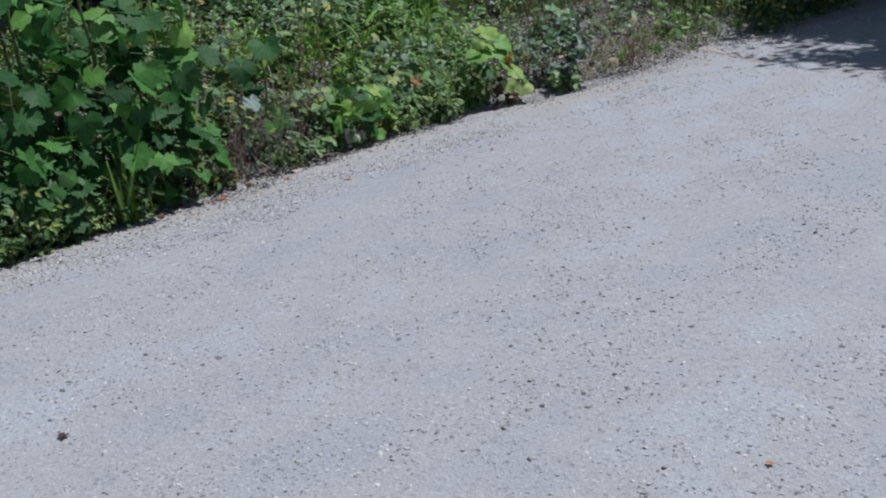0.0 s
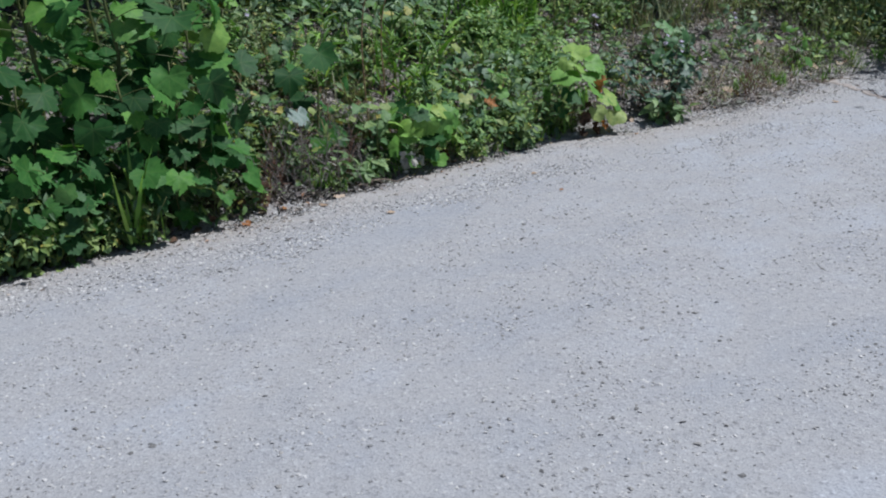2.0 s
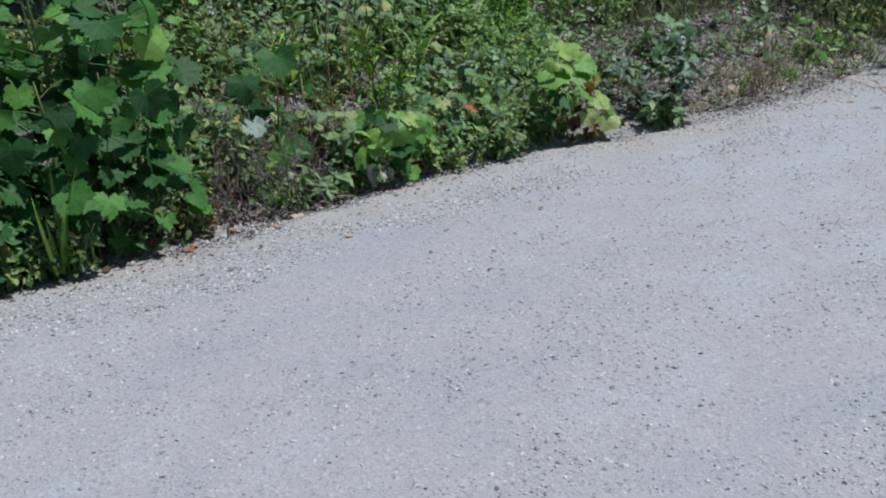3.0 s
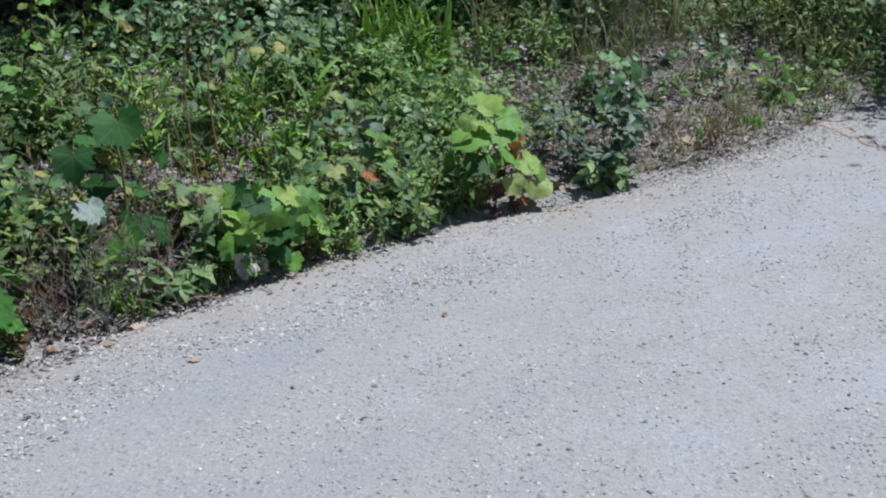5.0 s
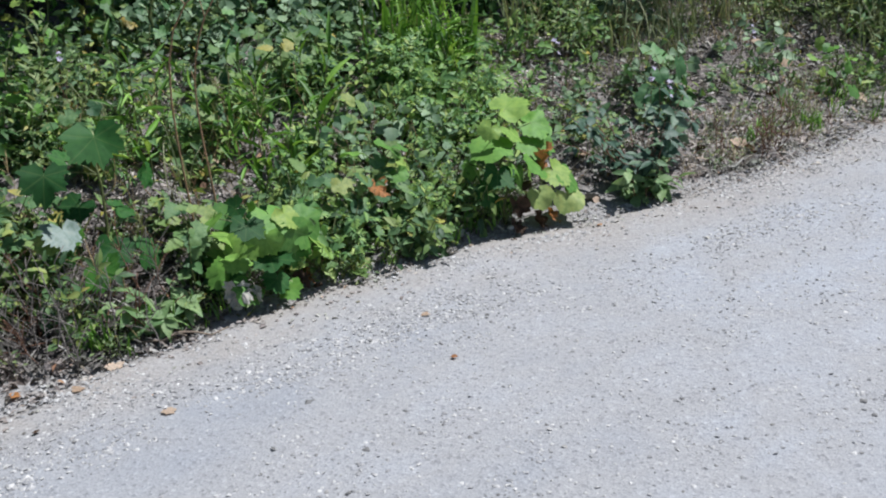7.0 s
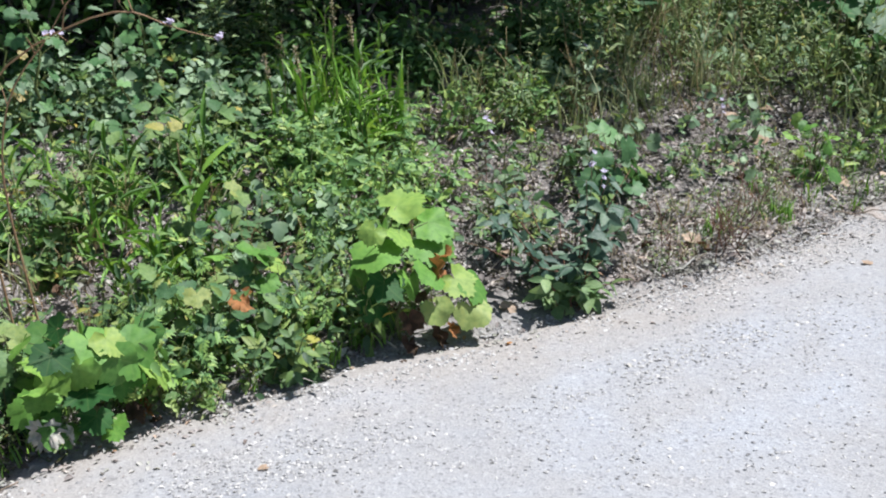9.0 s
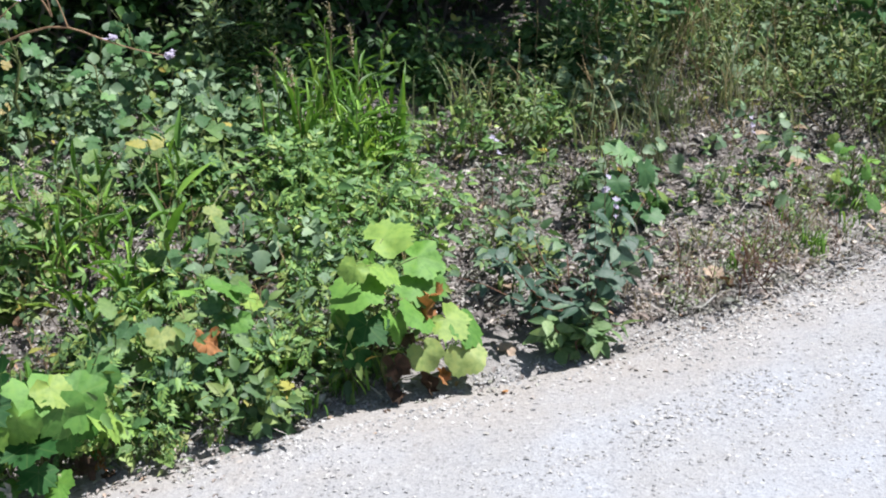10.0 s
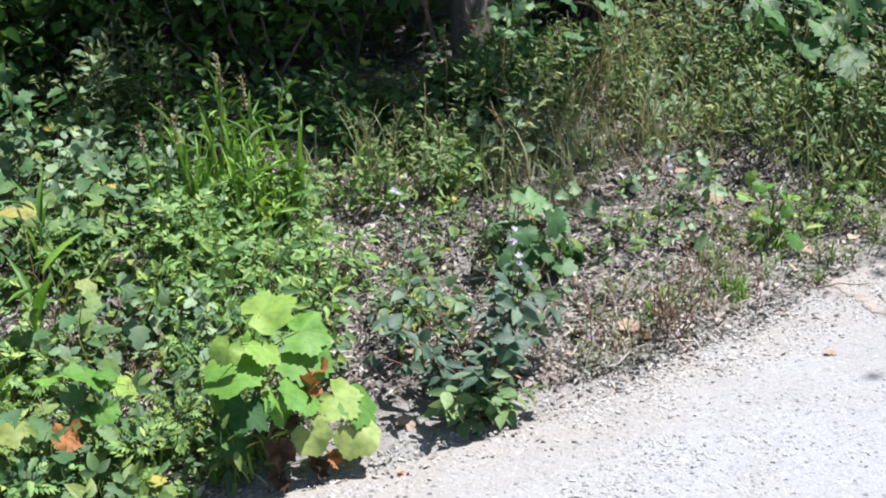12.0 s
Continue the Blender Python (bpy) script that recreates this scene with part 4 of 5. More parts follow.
weeds("grey_herbs", "pale grey-green broad-leaved weed on the bank", mixed(3, 6, (0.2, 0.36), (9, 16), (0.06, 0.11), (0.30, 0.42), ("toothed", "plain", "toothed")), "grey_herb", "stem",
      [(80, 6.2, 7.1, 0.8, 0.5, 0.04, 0.5), (20, 6.0, 7.6, 0.8, 0.35), (20, 8.7, 6.5, 0.5, 0.4), (30, 10.4, 6.4, 0.8, 0.4), (7, 8.7, 5.5, 0.8, 0.4, 0.2, 0.0, False), (6, 7.7, 5.5, 0.5, 0.3, 0.2, 0.0, False), (14, 10.4, 5.3, 0.6, 0.4), (14, 6.2, 5.7, 0.4, 0.4)], 3, category="weed", singles="weed")
weeds("grey_spires", "tall pale grey-green leafy weed before the dark hollow", mixed(21, 4, (0.42, 0.62), (14, 20), (0.06, 0.1), (0.3, 0.42), ("toothed", "plain")), "grey_herb", "stem",
      [(3, 6.72, 7.95, 0.08, 0.1), (2, 6.78, 7.6, 0.08, 0.08), (3, 6.0, 7.5, 0.2, 0.2)], 14, category="weed", singles="weed")
weeds("yellow_weeds", "tall wispy yellow-green weeds on the bank", [herb(s + 60, h, 34, 0.078, 0.15, 0.045, 0.35, 0.25, 0.7, True) for s, h in enumerate((0.26, 0.36, 0.44, 0.52, 0.62, 0.3, 0.45, 0.2))], "yellow_weed", "stem",
      [(48, 9.8, 6.5, 1.2, 0.6, 0.04, 0.4), (26, 11.2, 5.6, 1.4, 0.6, 0.04, 0.6), (16, 9.3, 5.6, 0.9, 0.5, 0.2, 0.5), (110, 11.3, 5.05, 1.6, 0.5, 0.04, 0.5), (40, 10.6, 6.9, 0.7, 0.5, 0.04, 0.4), (14, 9.9, 5.35, 0.6, 0.5, 0.1), (18, 4.6, 6.6, 0.8, 0.5), (14, 8.1, 6.3, 0.5, 0.3), (16, 9.6, 6.05, 0.9, 0.5, 0.3, 0.4), (20, 10.4, 5.6, 0.7, 0.6, 0.2, 0.4), (60, 7.05, 7.65, 0.35, 0.25, 0.04)], 4, bow=0.15)
weeds("fine_weeds", "low fine dull-green weeds and grass seedlings", [herb(s + 80, 0.11, 16, 0.03, 0.2, 0.025, 0.2, 0.3, 0.8, True) for s in range(6)], "yellow_weed", "stem",
      [(120, 9.1, 5.05, 1.3, 0.5, -0.02, 0.3), (24, 7.8, 4.95, 0.7, 0.3, 0.0, 0.25), (220, 5.0, 5.15, 1.8, 0.2, -0.05, 0.3), (90, 10.5, 4.9, 1.5, 0.4), (90, 7.2, 5.6, 0.8, 0.5, 0.05, 0.3)], 5)
weeds("reed_grass", "tall bright green grass plant with broad upright blades", [herb(s + 120, h, n, l, 0.075, 0.008, d, 0.15) for s, (h, n, l, d) in enumerate([(0.34, 9, 0.2, 1.0), (0.45, 10, 0.17, 0.8), (0.5, 9, 0.22, 1.1), (0.3, 10, 0.15, 0.7), (0.55, 10, 0.17, 0.9)])], "grass", "stem",
      [(22, 7.02, 6.4, 0.32, 0.3), (12, 5.6, 5.85, 0.2, 0.35, 0.04, 0.0, False), (6, 4.9, 6.3, 0.5, 0.3), (8, 7.15, 6.85, 0.35, 0.2), (3, 6.1, 6.2, 0.3, 0.3)], 7, category="grass", bow=0.1, singles="grass_plant")
weeds("edge_grass", "short grass along the road edge", [grass_tuft(s + 9, 12, 0.14, 1.0, 0.005) for s in range(4)], "grass", "grass",
      [(45, 5.6, 5.1, 1.5, 0.2, 0.0, 0.3), (40, 9.5, 4.85, 1.6, 0.25, 0.0, 0.3)], 8, category="grass", bow=0.1)
weeds("wispy_grass", "thin pale grey-green grass and stems on the bank", [grass_tuft(s + 50, 12, h, 0.9, 0.004) for s, h in enumerate((0.3, 0.42, 0.5, 0.36, 0.24))], "pale_grass", "pale_grass",
      [(40, 9.6, 6.1, 1.0, 0.6, 0.3, 0.5), (40, 10.5, 5.6, 0.9, 0.7, 0.2, 0.5), (20, 8.6, 5.9, 0.7, 0.5, 0.3, 0.4), (24, 9.6, 6.9, 0.6, 0.3), (30, 10.1, 5.2, 0.55, 0.4, 0.15), (6, 7.7, 6.2, 0.5, 0.4), (20, 5.4, 6.1, 1.0, 0.7, 0.1, 0.5)], 12, category="grass", bow=0.1)
weeds("dry_grass", "dry tan grass and stems among the weeds", [grass_tuft(s + 30, 8, h, 1.1, 0.003) for s, h in enumerate((0.1, 0.14, 0.2, 0.12))], "dry_grass", "dry_grass",
      [(22, 8.0, 4.85, 0.8, 0.25, -0.02), (110, 8.6, 5.7, 1.6, 0.8, 0.05, 0.4), (90, 5.4, 5.9, 1.4, 0.9, 0.05, 0.4), (60, 9.8, 6.6, 1.4, 0.6)], 9, category="grass", bow=0.1)


HEART = [one(leaf).mesh("leaf", MAT["heart_leaf"]) for leaf in (toothed_leaf(0.36, 6, 0.06, 0.3, 0.3), lobed_leaf(95), toothed_leaf(0.26, 5, 0.08, 0.2), lobed_leaf(96))]
KINDS = []
for k in range(5):
    r = np.random.default_rng(900 + k)
    ob = thing("broadleaf_plant", 0, 0, "green plant with broad heart-shaped leaves on the bank", "plant", "broad-leaved plants", z=0)
    for j in range(2):
        spine = bent((0, 0, -0.02), (r.normal(0, 0.07), r.normal(-0.04, 0.06), r.uniform(0.2, 0.36)), 0, 5, 910 + k * 3 + j, 0.01)
        part("stem", one(tube(spine, np.linspace(0.004, 0.0015, 5), 4)).mesh("stem", MAT["stem"]), ob)
        for i in range(6):
            u = 0.3 + 0.7 * i / 5
            p = Vector([np.interp(u, np.linspace(0, 1, 5), spine[:, c]) for c in range(3)])
            turn = i * 2.4 + j + k
            way = Vector((math.cos(turn), math.sin(turn), 0))
            part("leaf", HEART[(i + k) % 4], ob, at=facing(p + way * 0.03, Vector((0.1, -0.45, 0.9)) + Vector(r.normal(0, 0.25, 3)), way + Vector((0, -0.2, -0.3)), r.uniform(0.075, 0.15) * (0.62 if (i + k) % 2 else 1.0)))
    KINDS.append(ob)
herb_spots = np.concatenate([spots_in(n, cx, cy, rx, ry, 930 + k, 0.06) for k, (n, cx, cy, rx, ry) in enumerate([(14, 5.1, 5.8, 0.9, 0.8), (4, 6.0, 5.25, 0.5, 0.2), (9, 5.4, 6.9, 1.4, 0.5), (16, 3.0, 5.3, 1.2, 0.35), (12, 2.6, 5.06, 0.7, 0.08), (10, 6.4, 6.6, 0.6, 0.4)])])
for k, p in enumerate(herb_spots):
    m = pose(*p, 0, 0, (k * 47) % 70 - 35)
    if k < 5:
        KINDS[k].matrix_basis = m
    else:
        copy_thing(KINDS[k % 5], m @ Matrix.Scale(1.0, 4))


def tuft(x, y, blades, length, bend, width, label, seed, mat="grass"):
    ob = new("grass_tuft", grass_tuft(seed, blades, length, bend, width).mesh("grass_tuft", MAT[mat]))
    ob.location = (x, y, float(land(x, y)))
    return tagged(ob, label, "grass", "grass tufts")


tuft(3.21, 4.92, 22, 0.56, 0.3, 0.014, "upright green grass tuft among broad leaves", 77)
for k, (x, y) in enumerate([(6.82, 6.35), (6.98, 6.2), (7.2, 6.3), (7.05, 6.5), (6.9, 6.55)]):
    tuft(x, y, 12, 0.58, 0.4, 0.019, "tall broad-bladed green grass on the bank", 80 + k)


def seed_head(x, y, height, lean, seed):
    """A grass culm with a drooping spike of pale grains."""
    r = np.random.default_rng(seed)
    ob = thing("seed_grass", x, y, "tall grass culm with a pale seed head", "grass", "seeding grass culms")
    spine = bent((0, 0, -0.02), (lean[0], lean[1], height), 0, 7, seed, 0.006)
    part("stem", one(tube(spine, np.linspace(0.003, 0.0015, 7), 4)).mesh("stem", MAT["tan_stem"]), ob)
    n = 46
    u = r.uniform(0.8, 1.0, n)
    at = np.stack([np.interp(u, np.linspace(0, 1, 7), spine[:, i]) for i in range(3)], 1) + r.normal(0, 0.008, (n, 3))
    part("spike", Bag().add_bag(one(tiny_leaf(0.25, 0.1)), moves(at, r.uniform(0, 6.3, n), r.uniform(0.3, 1.2, n), 0, r.uniform(0.015, 0.026, n))).mesh("spike", MAT["dry_grass"]), ob, "pale straw seed spike")
    for k in range(3):
        p = Vector([np.interp(0.2 + 0.2 * k, np.linspace(0, 1, 7), spine[:, i]) for i in range(3)])
        part("blade", one(grass_blade(0.5 + 0.2 * k, 0.05)).mesh("blade", MAT["grass"]), ob, at=Matrix.Translation(p) @ Euler((0.2, 0, k * 2.1 + seed)).to_matrix().to_4x4() @ Matrix.Scale(0.24, 4))
    return ob


for k, (x, y, h) in enumerate([(6.98, 6.45, 0.82), (6.72, 6.5, 0.6), (6.62, 6.45, 0.56), (7.2, 6.5, 0.7), (6.8, 6.35, 0.62), (5.55, 6.0, 0.5)]):
    seed_head(x, y, h, (0.05 - 0.03 * k, -0.02), 1500 + k)


def bush(x, y, stems, label, seed, mat="dark_herb", tall=0.58, wide=1.0):
    """A low bush: each stem and each leaf a part."""
    r = np.random.default_rng(seed)
    ob = thing("bush", x, y, label, "bush")
    blades = [one(simple_leaf(w, 0.07, c)).mesh("leaf", MAT[mat]) for w, c in ((0.26, 0.2), (0.3, 0.35), (0.2, 0.1))]
    for k in range(stems):
        turn, out = k * 2.4, r.uniform(0.08, 0.27) * wide
        tip = np.array([np.cos(turn) * out * 1.25, np.sin(turn) * out * 0.8, r.uniform(0.35, 1.0) * tall])
        spine = bent((np.cos(turn) * 0.03, np.sin(turn) * 0.03, -0.02), tip, 0.04, 5, seed + k, 0.012)
        part("stem", one(tube(spine, np.linspace(0.004, 0.0015, 5), 4)).mesh("stem", MAT["red_twig"]), ob)
        for j in range(15):
            s = r.uniform(0.1, 1.0)
            p = Vector([np.interp(s, np.linspace(0, 1, 5), spine[:, i]) for i in range(3)])
            yaw = j * 2.4 + k
            out_way = Vector((math.cos(yaw), math.sin(yaw), r.uniform(-0.9, 0.1)))
            normal = Vector((0.1, -0.35, 0.9)) + Vector(r.normal(0, 0.35, 3))
            part("leaf", blades[j % 3], ob, at=facing(p, normal, out_way, r.uniform(0.045, 0.095)))
    return ob


bush(7.12, 4.8, 20, "dark blue-green leafy bush on the road edge", 500, "dark_herb", 0.5, 1.6)
bush(6.98, 4.68, 7, "low pale green leafy weed on the gravel edge", 505, "pale_leaf", 0.2, 0.7)
bush(4.62, 5.02, 6, "low pale green leafy weed on the gravel edge", 506, "pale_leaf", 0.2, 0.7)


def stalk(x, y, height, lean, label, seed, mat, radius=0.004, twigs=0):
    """A bare stalk, with a few side twigs."""
    r = np.random.default_rng(seed)
    ob = thing("dry_stalk", x, y, label, "stalk", "dry stalks")
    spine = bent((0, 0, -0.03), (lean[0], lean[1], height), 0, 7, seed, 0.012)
    part("stem", one(tube(spine, np.linspace(radius, radius * 0.5, 7), 5)).mesh("stem", MAT[mat]), ob)
    for k in range(twigs):
        s = r.integers(2, 6)
        end = spine[s] + np.array([r.normal(0, 0.07), r.normal(0, 0.07), r.uniform(0.04, 0.12)])
        part("twig", one(tube(bent(spine[s], end, 0.01, 4), np.linspace(radius * 0.5, radius * 0.25, 4), 4)).mesh("twig", MAT[mat]), ob)
    return ob


for k in range(18):
    rr = np.random.default_rng(520 + k)
    stalk(7.96 + rr.normal(0, 0.2), 4.7 + rr.normal(0, 0.06), rr.uniform(0.18, 0.34), rr.normal(0, 0.06, 2), "thin dry red-brown weed stalk at the road edge", 520 + k, "red_twig", 0.003, 4)
for k in range(16):
    rr = np.random.default_rng(540 + k)
    stalk(8.7 + rr.normal(0, 0.45), 6.3 + rr.normal(0, 0.4), rr.uniform(0.4, 0.8), rr.normal(0, 0.14, 2), "thin bare tan weed stalk on the bank", 540 + k, "tan_stem", 0.003, 4)


for k in range(44):
    rr = np.random.default_rng(1250 + k)
    stalk(4.28 + rr.normal(0, 0.2), 5.18 + rr.normal(0, 0.12), rr.uniform(0.14, 0.42), rr.normal(0, 0.09, 2), "thin dry brown weed stalk at the road edge", 1250 + k, "red_twig" if k % 3 == 0 else "grey_twig", 0.003, 7)
for k in range(46):
    rr = np.random.default_rng(1400 + k)
    stalk(10.0 + rr.normal(0, 0.6), 6.35 + rr.normal(0, 0.4), rr.uniform(0.45, 0.9), rr.normal(0, 0.16, 2), "thin branching tan weed stalk among wispy weeds", 1400 + k, "tan_stem", 0.0032, 6)
for k in range(44):
    rr = np.random.default_rng(1200 + k)
    stalk(rr.normal(5.4, 0.6), 5.9 + rr.normal(0, 0.4), rr.uniform(0.14, 0.42), rr.normal(0, 0.09, 2), "thin dry tan weed stalk among green herbs", 1200 + k, "tan_stem" if k % 3 else "rust_stem", 0.0026, 4)


def wildflower(x, y, height, lean, seed):
    r = np.random.default_rng(seed)
    ob = thing("wildflower", x, y, "thin-stemmed wildflower with small lavender petals", "flower", "wildflowers")
    spine = bent((0, 0, -0.02), (lean[0], lean[1], height), 0, 6, seed, 0.008)
    part("stem", one(tube(spine, np.linspace(0.003, 0.0015, 6), 4)).mesh("stem", MAT["red_twig"]), ob)
    for k in range(3):
        petals, n = Bag(), 8
        petals.add_bag(one(tiny_leaf(0.32)), moves(np.tile([0, 0, 0], (n, 1)), np.arange(n) * 6.283 / n, r.uniform(0.2, 0.7, n), 0, r.uniform(0.014, 0.022, n)))
        at = Matrix.Translation(Vector(spine[-1]) + Vector(r.normal(0, 0.014, 3)) - Vector((0, 0, 0.03 * k))) @ Euler((r.uniform(0.2, 1.0), 0, r.uniform(-0.6, 0.6))).to_matrix().to_4x4()
        part("flower", petals.mesh("flower", MAT["petal"]), ob, "lavender flower head", at)
    for k in range(5):
        s = k / 6
        p = Vector([np.interp(s, np.linspace(0, 1, 6), spine[:, i]) for i in range(3)])
        part("leaf", SMALL, ob, at=facing(p, (0, -0.3, 1), (math.cos(k * 2.4), math.sin(k * 2.4), 0.2), 0.06))
    return ob


SMALL = one(simple_leaf(0.2, 0.07, 0.2)).mesh("leaf", MAT["dark_herb"])
for k, (x, y, h) in enumerate([(7.34, 4.86, 0.44), (7.42, 5.75, 0.34), (8.5, 6.2, 0.4), (5.0, 6.9, 0.4), (8.9, 5.5, 0.3), (7.6, 5.2, 0.35)]):
    wildflower(x, y, h, (0.03, -0.02), 560 + k)


def smooth_line(points, steps=22):
    """A curve through a few points, rounded by averaging."""
    p = np.array(points, float)
    u = np.linspace(0, 1, steps)
    c = np.stack([np.interp(u, np.linspace(0, 1, len(p)), p[:, i]) for i in range(3)], 1)
    for _ in range(3):
        c[1:-1] = (c[:-2] + 2 * c[1:-1] + c[2:]) / 4
    return c


def arching_weed(x, y, line, side, blooms, seed):
    """A tall stalk that arches towards the light, with side twigs, bracts and clusters of flowers."""
    r = np.random.default_rng(seed)
    ob = thing("flowering_weed", x, y, "tall arching orange-brown weed stalk with lavender flowers", "flower", "arching weeds")
    base = np.array([x, y, float(land(x, y))])
    spine = smooth_line(line) - base
    part("stem", one(tube(spine, np.linspace(0.0048, 0.0012, len(spine)), 6)).mesh("stem", MAT["rust_stem"]), ob)
    for a, b in side:
        a, b = np.array(a) - base, np.array(b) - base
        part("twig", one(tube(bent(a, b, 0.015, 5), np.linspace(0.0025, 0.0012, 5), 5)).mesh("twig", MAT["rust_stem"]), ob)
    for k in range(4):
        s = spine[4 + 3 * k]
        end = s + np.array([r.normal(0, 0.05), r.normal(0, 0.05), r.uniform(0.04, 0.1)])
        part("twig", one(tube(bent(s, end, 0.01, 4), np.linspace(0.0022, 0.001, 4), 4)).mesh("twig", MAT["rust_stem"]), ob)
    for bx, by, bz in blooms:
        c = Vector((bx, by, bz)) - Vector(base)
        for k in range(5):
            petals, n = Bag(), 7
            petals.add_bag(one(tiny_leaf(0.42)), moves(np.tile([0, 0, 0], (n, 1)), np.arange(n) * 6.283 / n, r.uniform(0.1, 0.7, n), 0, r.uniform(0.009, 0.014, n)))
            at = Matrix.Translation(c + Vector((r.normal(0, 0.016), r.normal(0, 0.012), r.uniform(0.0, 0.014)))) @ Euler((r.uniform(0.2, 1.1), 0, r.uniform(-0.8, 0.8))).to_matrix().to_4x4()
            part("flower", petals.mesh("flower", MAT["petal"]), ob, "lavender flower head", at)
        for k in range(5):
            way = Vector((math.cos(k * 2.4 + bx * 9), math.sin(k * 2.4 + bx * 9), r.uniform(-0.2, 0.4)))
            part("bract", BRACT, ob, at=facing(c + Vector((r.normal(0, 0.03), 0, 0)), (0, -0.3, 1), way, r.uniform(0.016, 0.03)))
    return ob


BRACT = one(tiny_leaf(0.34)).mesh("bract", MAT["yellow_weed"])
arching_weed(5.0, 5.42, [(5.0, 5.42, 0.1), (4.99, 5.44, 0.5), (4.97, 5.42, 0.95), (5.02, 5.3, 1.22), (5.17, 4.98, 1.36), (5.3, 4.62, 1.452), (5.37, 4.62, 1.405), (5.45, 4.66, 1.365), (5.52, 4.65, 1.335), (5.6, 4.63, 1.31)],
             [((5.3, 4.62, 1.452), (5.29, 4.6, 1.5)), ((5.3, 4.62, 1.452), (5.27, 4.66, 1.52)), ((5.17, 4.98, 1.36), (5.25, 5.0, 1.33))], [(5.45, 4.66, 1.368), (5.58, 4.63, 1.312)], 570)
arching_weed(5.06, 5.28, [(5.06, 5.28, 0.06), (5.05, 5.31, 0.5), (5.02, 5.28, 0.9), (5.07, 5.15, 1.2), (5.18, 4.96, 1.35), (5.23, 4.92, 1.45), (5.3, 4.91, 1.49)],
             [((5.18, 4.96, 1.35), (5.2, 4.9, 1.36)), ((5.23, 4.92, 1.45), (5.22, 4.9, 1.53))], [(5.2, 4.92, 1.36), (5.3, 4.91, 1.49)], 571)


def fallen(x, y, length, turn, tilt, radius, label, seed, z=None, forks=2, mat="twig"):
    """A fallen branch or twig with short forks."""
    r = np.random.default_rng(seed)
    ob = thing("fallen_branch", x, y, label, "branch", "fallen branches", z)
    way = np.array([math.cos(turn) * math.cos(tilt), math.sin(turn) * math.cos(tilt), math.sin(tilt)]) * length
    spine = bent((0, 0, radius * 0.6), way + np.array([0, 0, radius * 0.6]), 0, 7, seed, length * 0.02)
    part("stem", one(tube(spine, np.linspace(radius, radius * 0.45, 7), 6)).mesh("stem", MAT[mat]), ob)
    for k in range(forks):
        s = int(r.integers(2, 6))
        end = spine[s] + way * r.uniform(0.15, 0.3) + r.normal(0, length * 0.08, 3) * (1, 1, 0.3)
        part("twig", one(tube(bent(spine[s], end, 0, 4), np.linspace(radius * 0.5, radius * 0.2, 4), 5)).mesh("twig", MAT[mat]), ob)
    return ob


fallen(9.35, 7.6, 1.9, 1.8, 0.95, 0.022, "bare grey branch leaning at the forest edge", 580)
fallen(9.2, 7.5, 0.9, 2.9, 0.25, 0.010, "thin bare grey branch on the forest floor", 581)
# second-next call: a rod added in place of the dark crack by the earth lip
fallen(9.17, 4.6, 0.85, -2.3, 0.0, 0.005, "thin dark rod standing in for the crack along the earth lip", 583, z=0.0, forks=0, mat="red_twig")
fallen(6.6, 8.2, 1.3, 2.6, 0.55, 0.012, "thin bare grey branch on the forest floor", 582)
for x, y, h, lean, seed in [(8.0, 6.26, 0.33, (-0.16, 0.1), 1600), (8.33, 6.0, 0.5, (-0.06, 0.04), 1601), (8.3, 6.02, 0.45, (0.15, -0.1), 1602), (8.36, 6.04, 0.4, (0.02, 0.1), 1603), (8.55, 6.1, 0.42, (-0.1, 0.0), 1604)]:
    stalk(x, y, h, lean, "pale arched dead weed stem on the bank", seed, "tan_stem", 0.0042, 4)
fallen(8.2, 5.82, 0.24, 1.65, 0.1, 0.012, "short pale bleached stick on the bank", 1610, forks=0, mat="grey_twig")
for k in range(26):
    rr = np.random.default_rng(590 + k)
    x, d = rr.uniform(3.0, 10.0), rr.uniform(0.05, 1.5)
    fallen(x, edge(x) + d, rr.uniform(0.12, 0.45), rr.uniform(0, 6.3), rr.uniform(0.0, 0.15), rr.uniform(0.002, 0.006), "short dry twig lying on the bank", 590 + k)


# ---- leaf litter and stones ----


def litter(n, cx, cy, rx, ry, seed, size, gap=-0.05):
    r = np.random.default_rng(seed)
    where = spots_in(n, cx, cy, rx, ry, seed, gap, bare=False)
    m = len(where)
    where[:, 2] += r.uniform(0.0, 0.025, m)
    return moves(where, r.uniform(0, 6.3, m), r.normal(0, 0.45, m), r.normal(0, 0.45, m), size * r.uniform(0.4, 1.3, m))


mould, dark_mould = Bag(), Bag()
for k, (n, cx, cy, rx, ry) in enumerate([(8500, 8.4, 5.6, 1.9, 1.1), (1300, 7.9, 4.9, 0.9, 0.3), (4200, 4.5, 5.5, 0.75, 0.6), (7000, 6.0, 6.0, 1.5, 1.1), (4500, 7.8, 7.3, 3.0, 1.0), (1200, 3.0, 5.4, 1.5, 0.7), (2000, 11, 5.6, 1.6, 1.0)]):
    # patches centred below x = 5 get the darker litter colour
    bag = dark_mould if cx < 5 else mould
    bag.add_bag(one(simple_leaf(0.3, 0.22, 0.5)), litter(n // 2, cx, cy, rx, ry, 600 + k, 0.042))
    bag.add_bag(one(tiny_leaf(0.22, 0.18)), litter(int(n * 1.3), cx, cy, rx, ry, 640 + k, 0.027))
    bag.add_bag(one(tiny_leaf(0.035, 0.02)), litter(n // 2, cx, cy, rx, ry, 660 + k, 0.11))
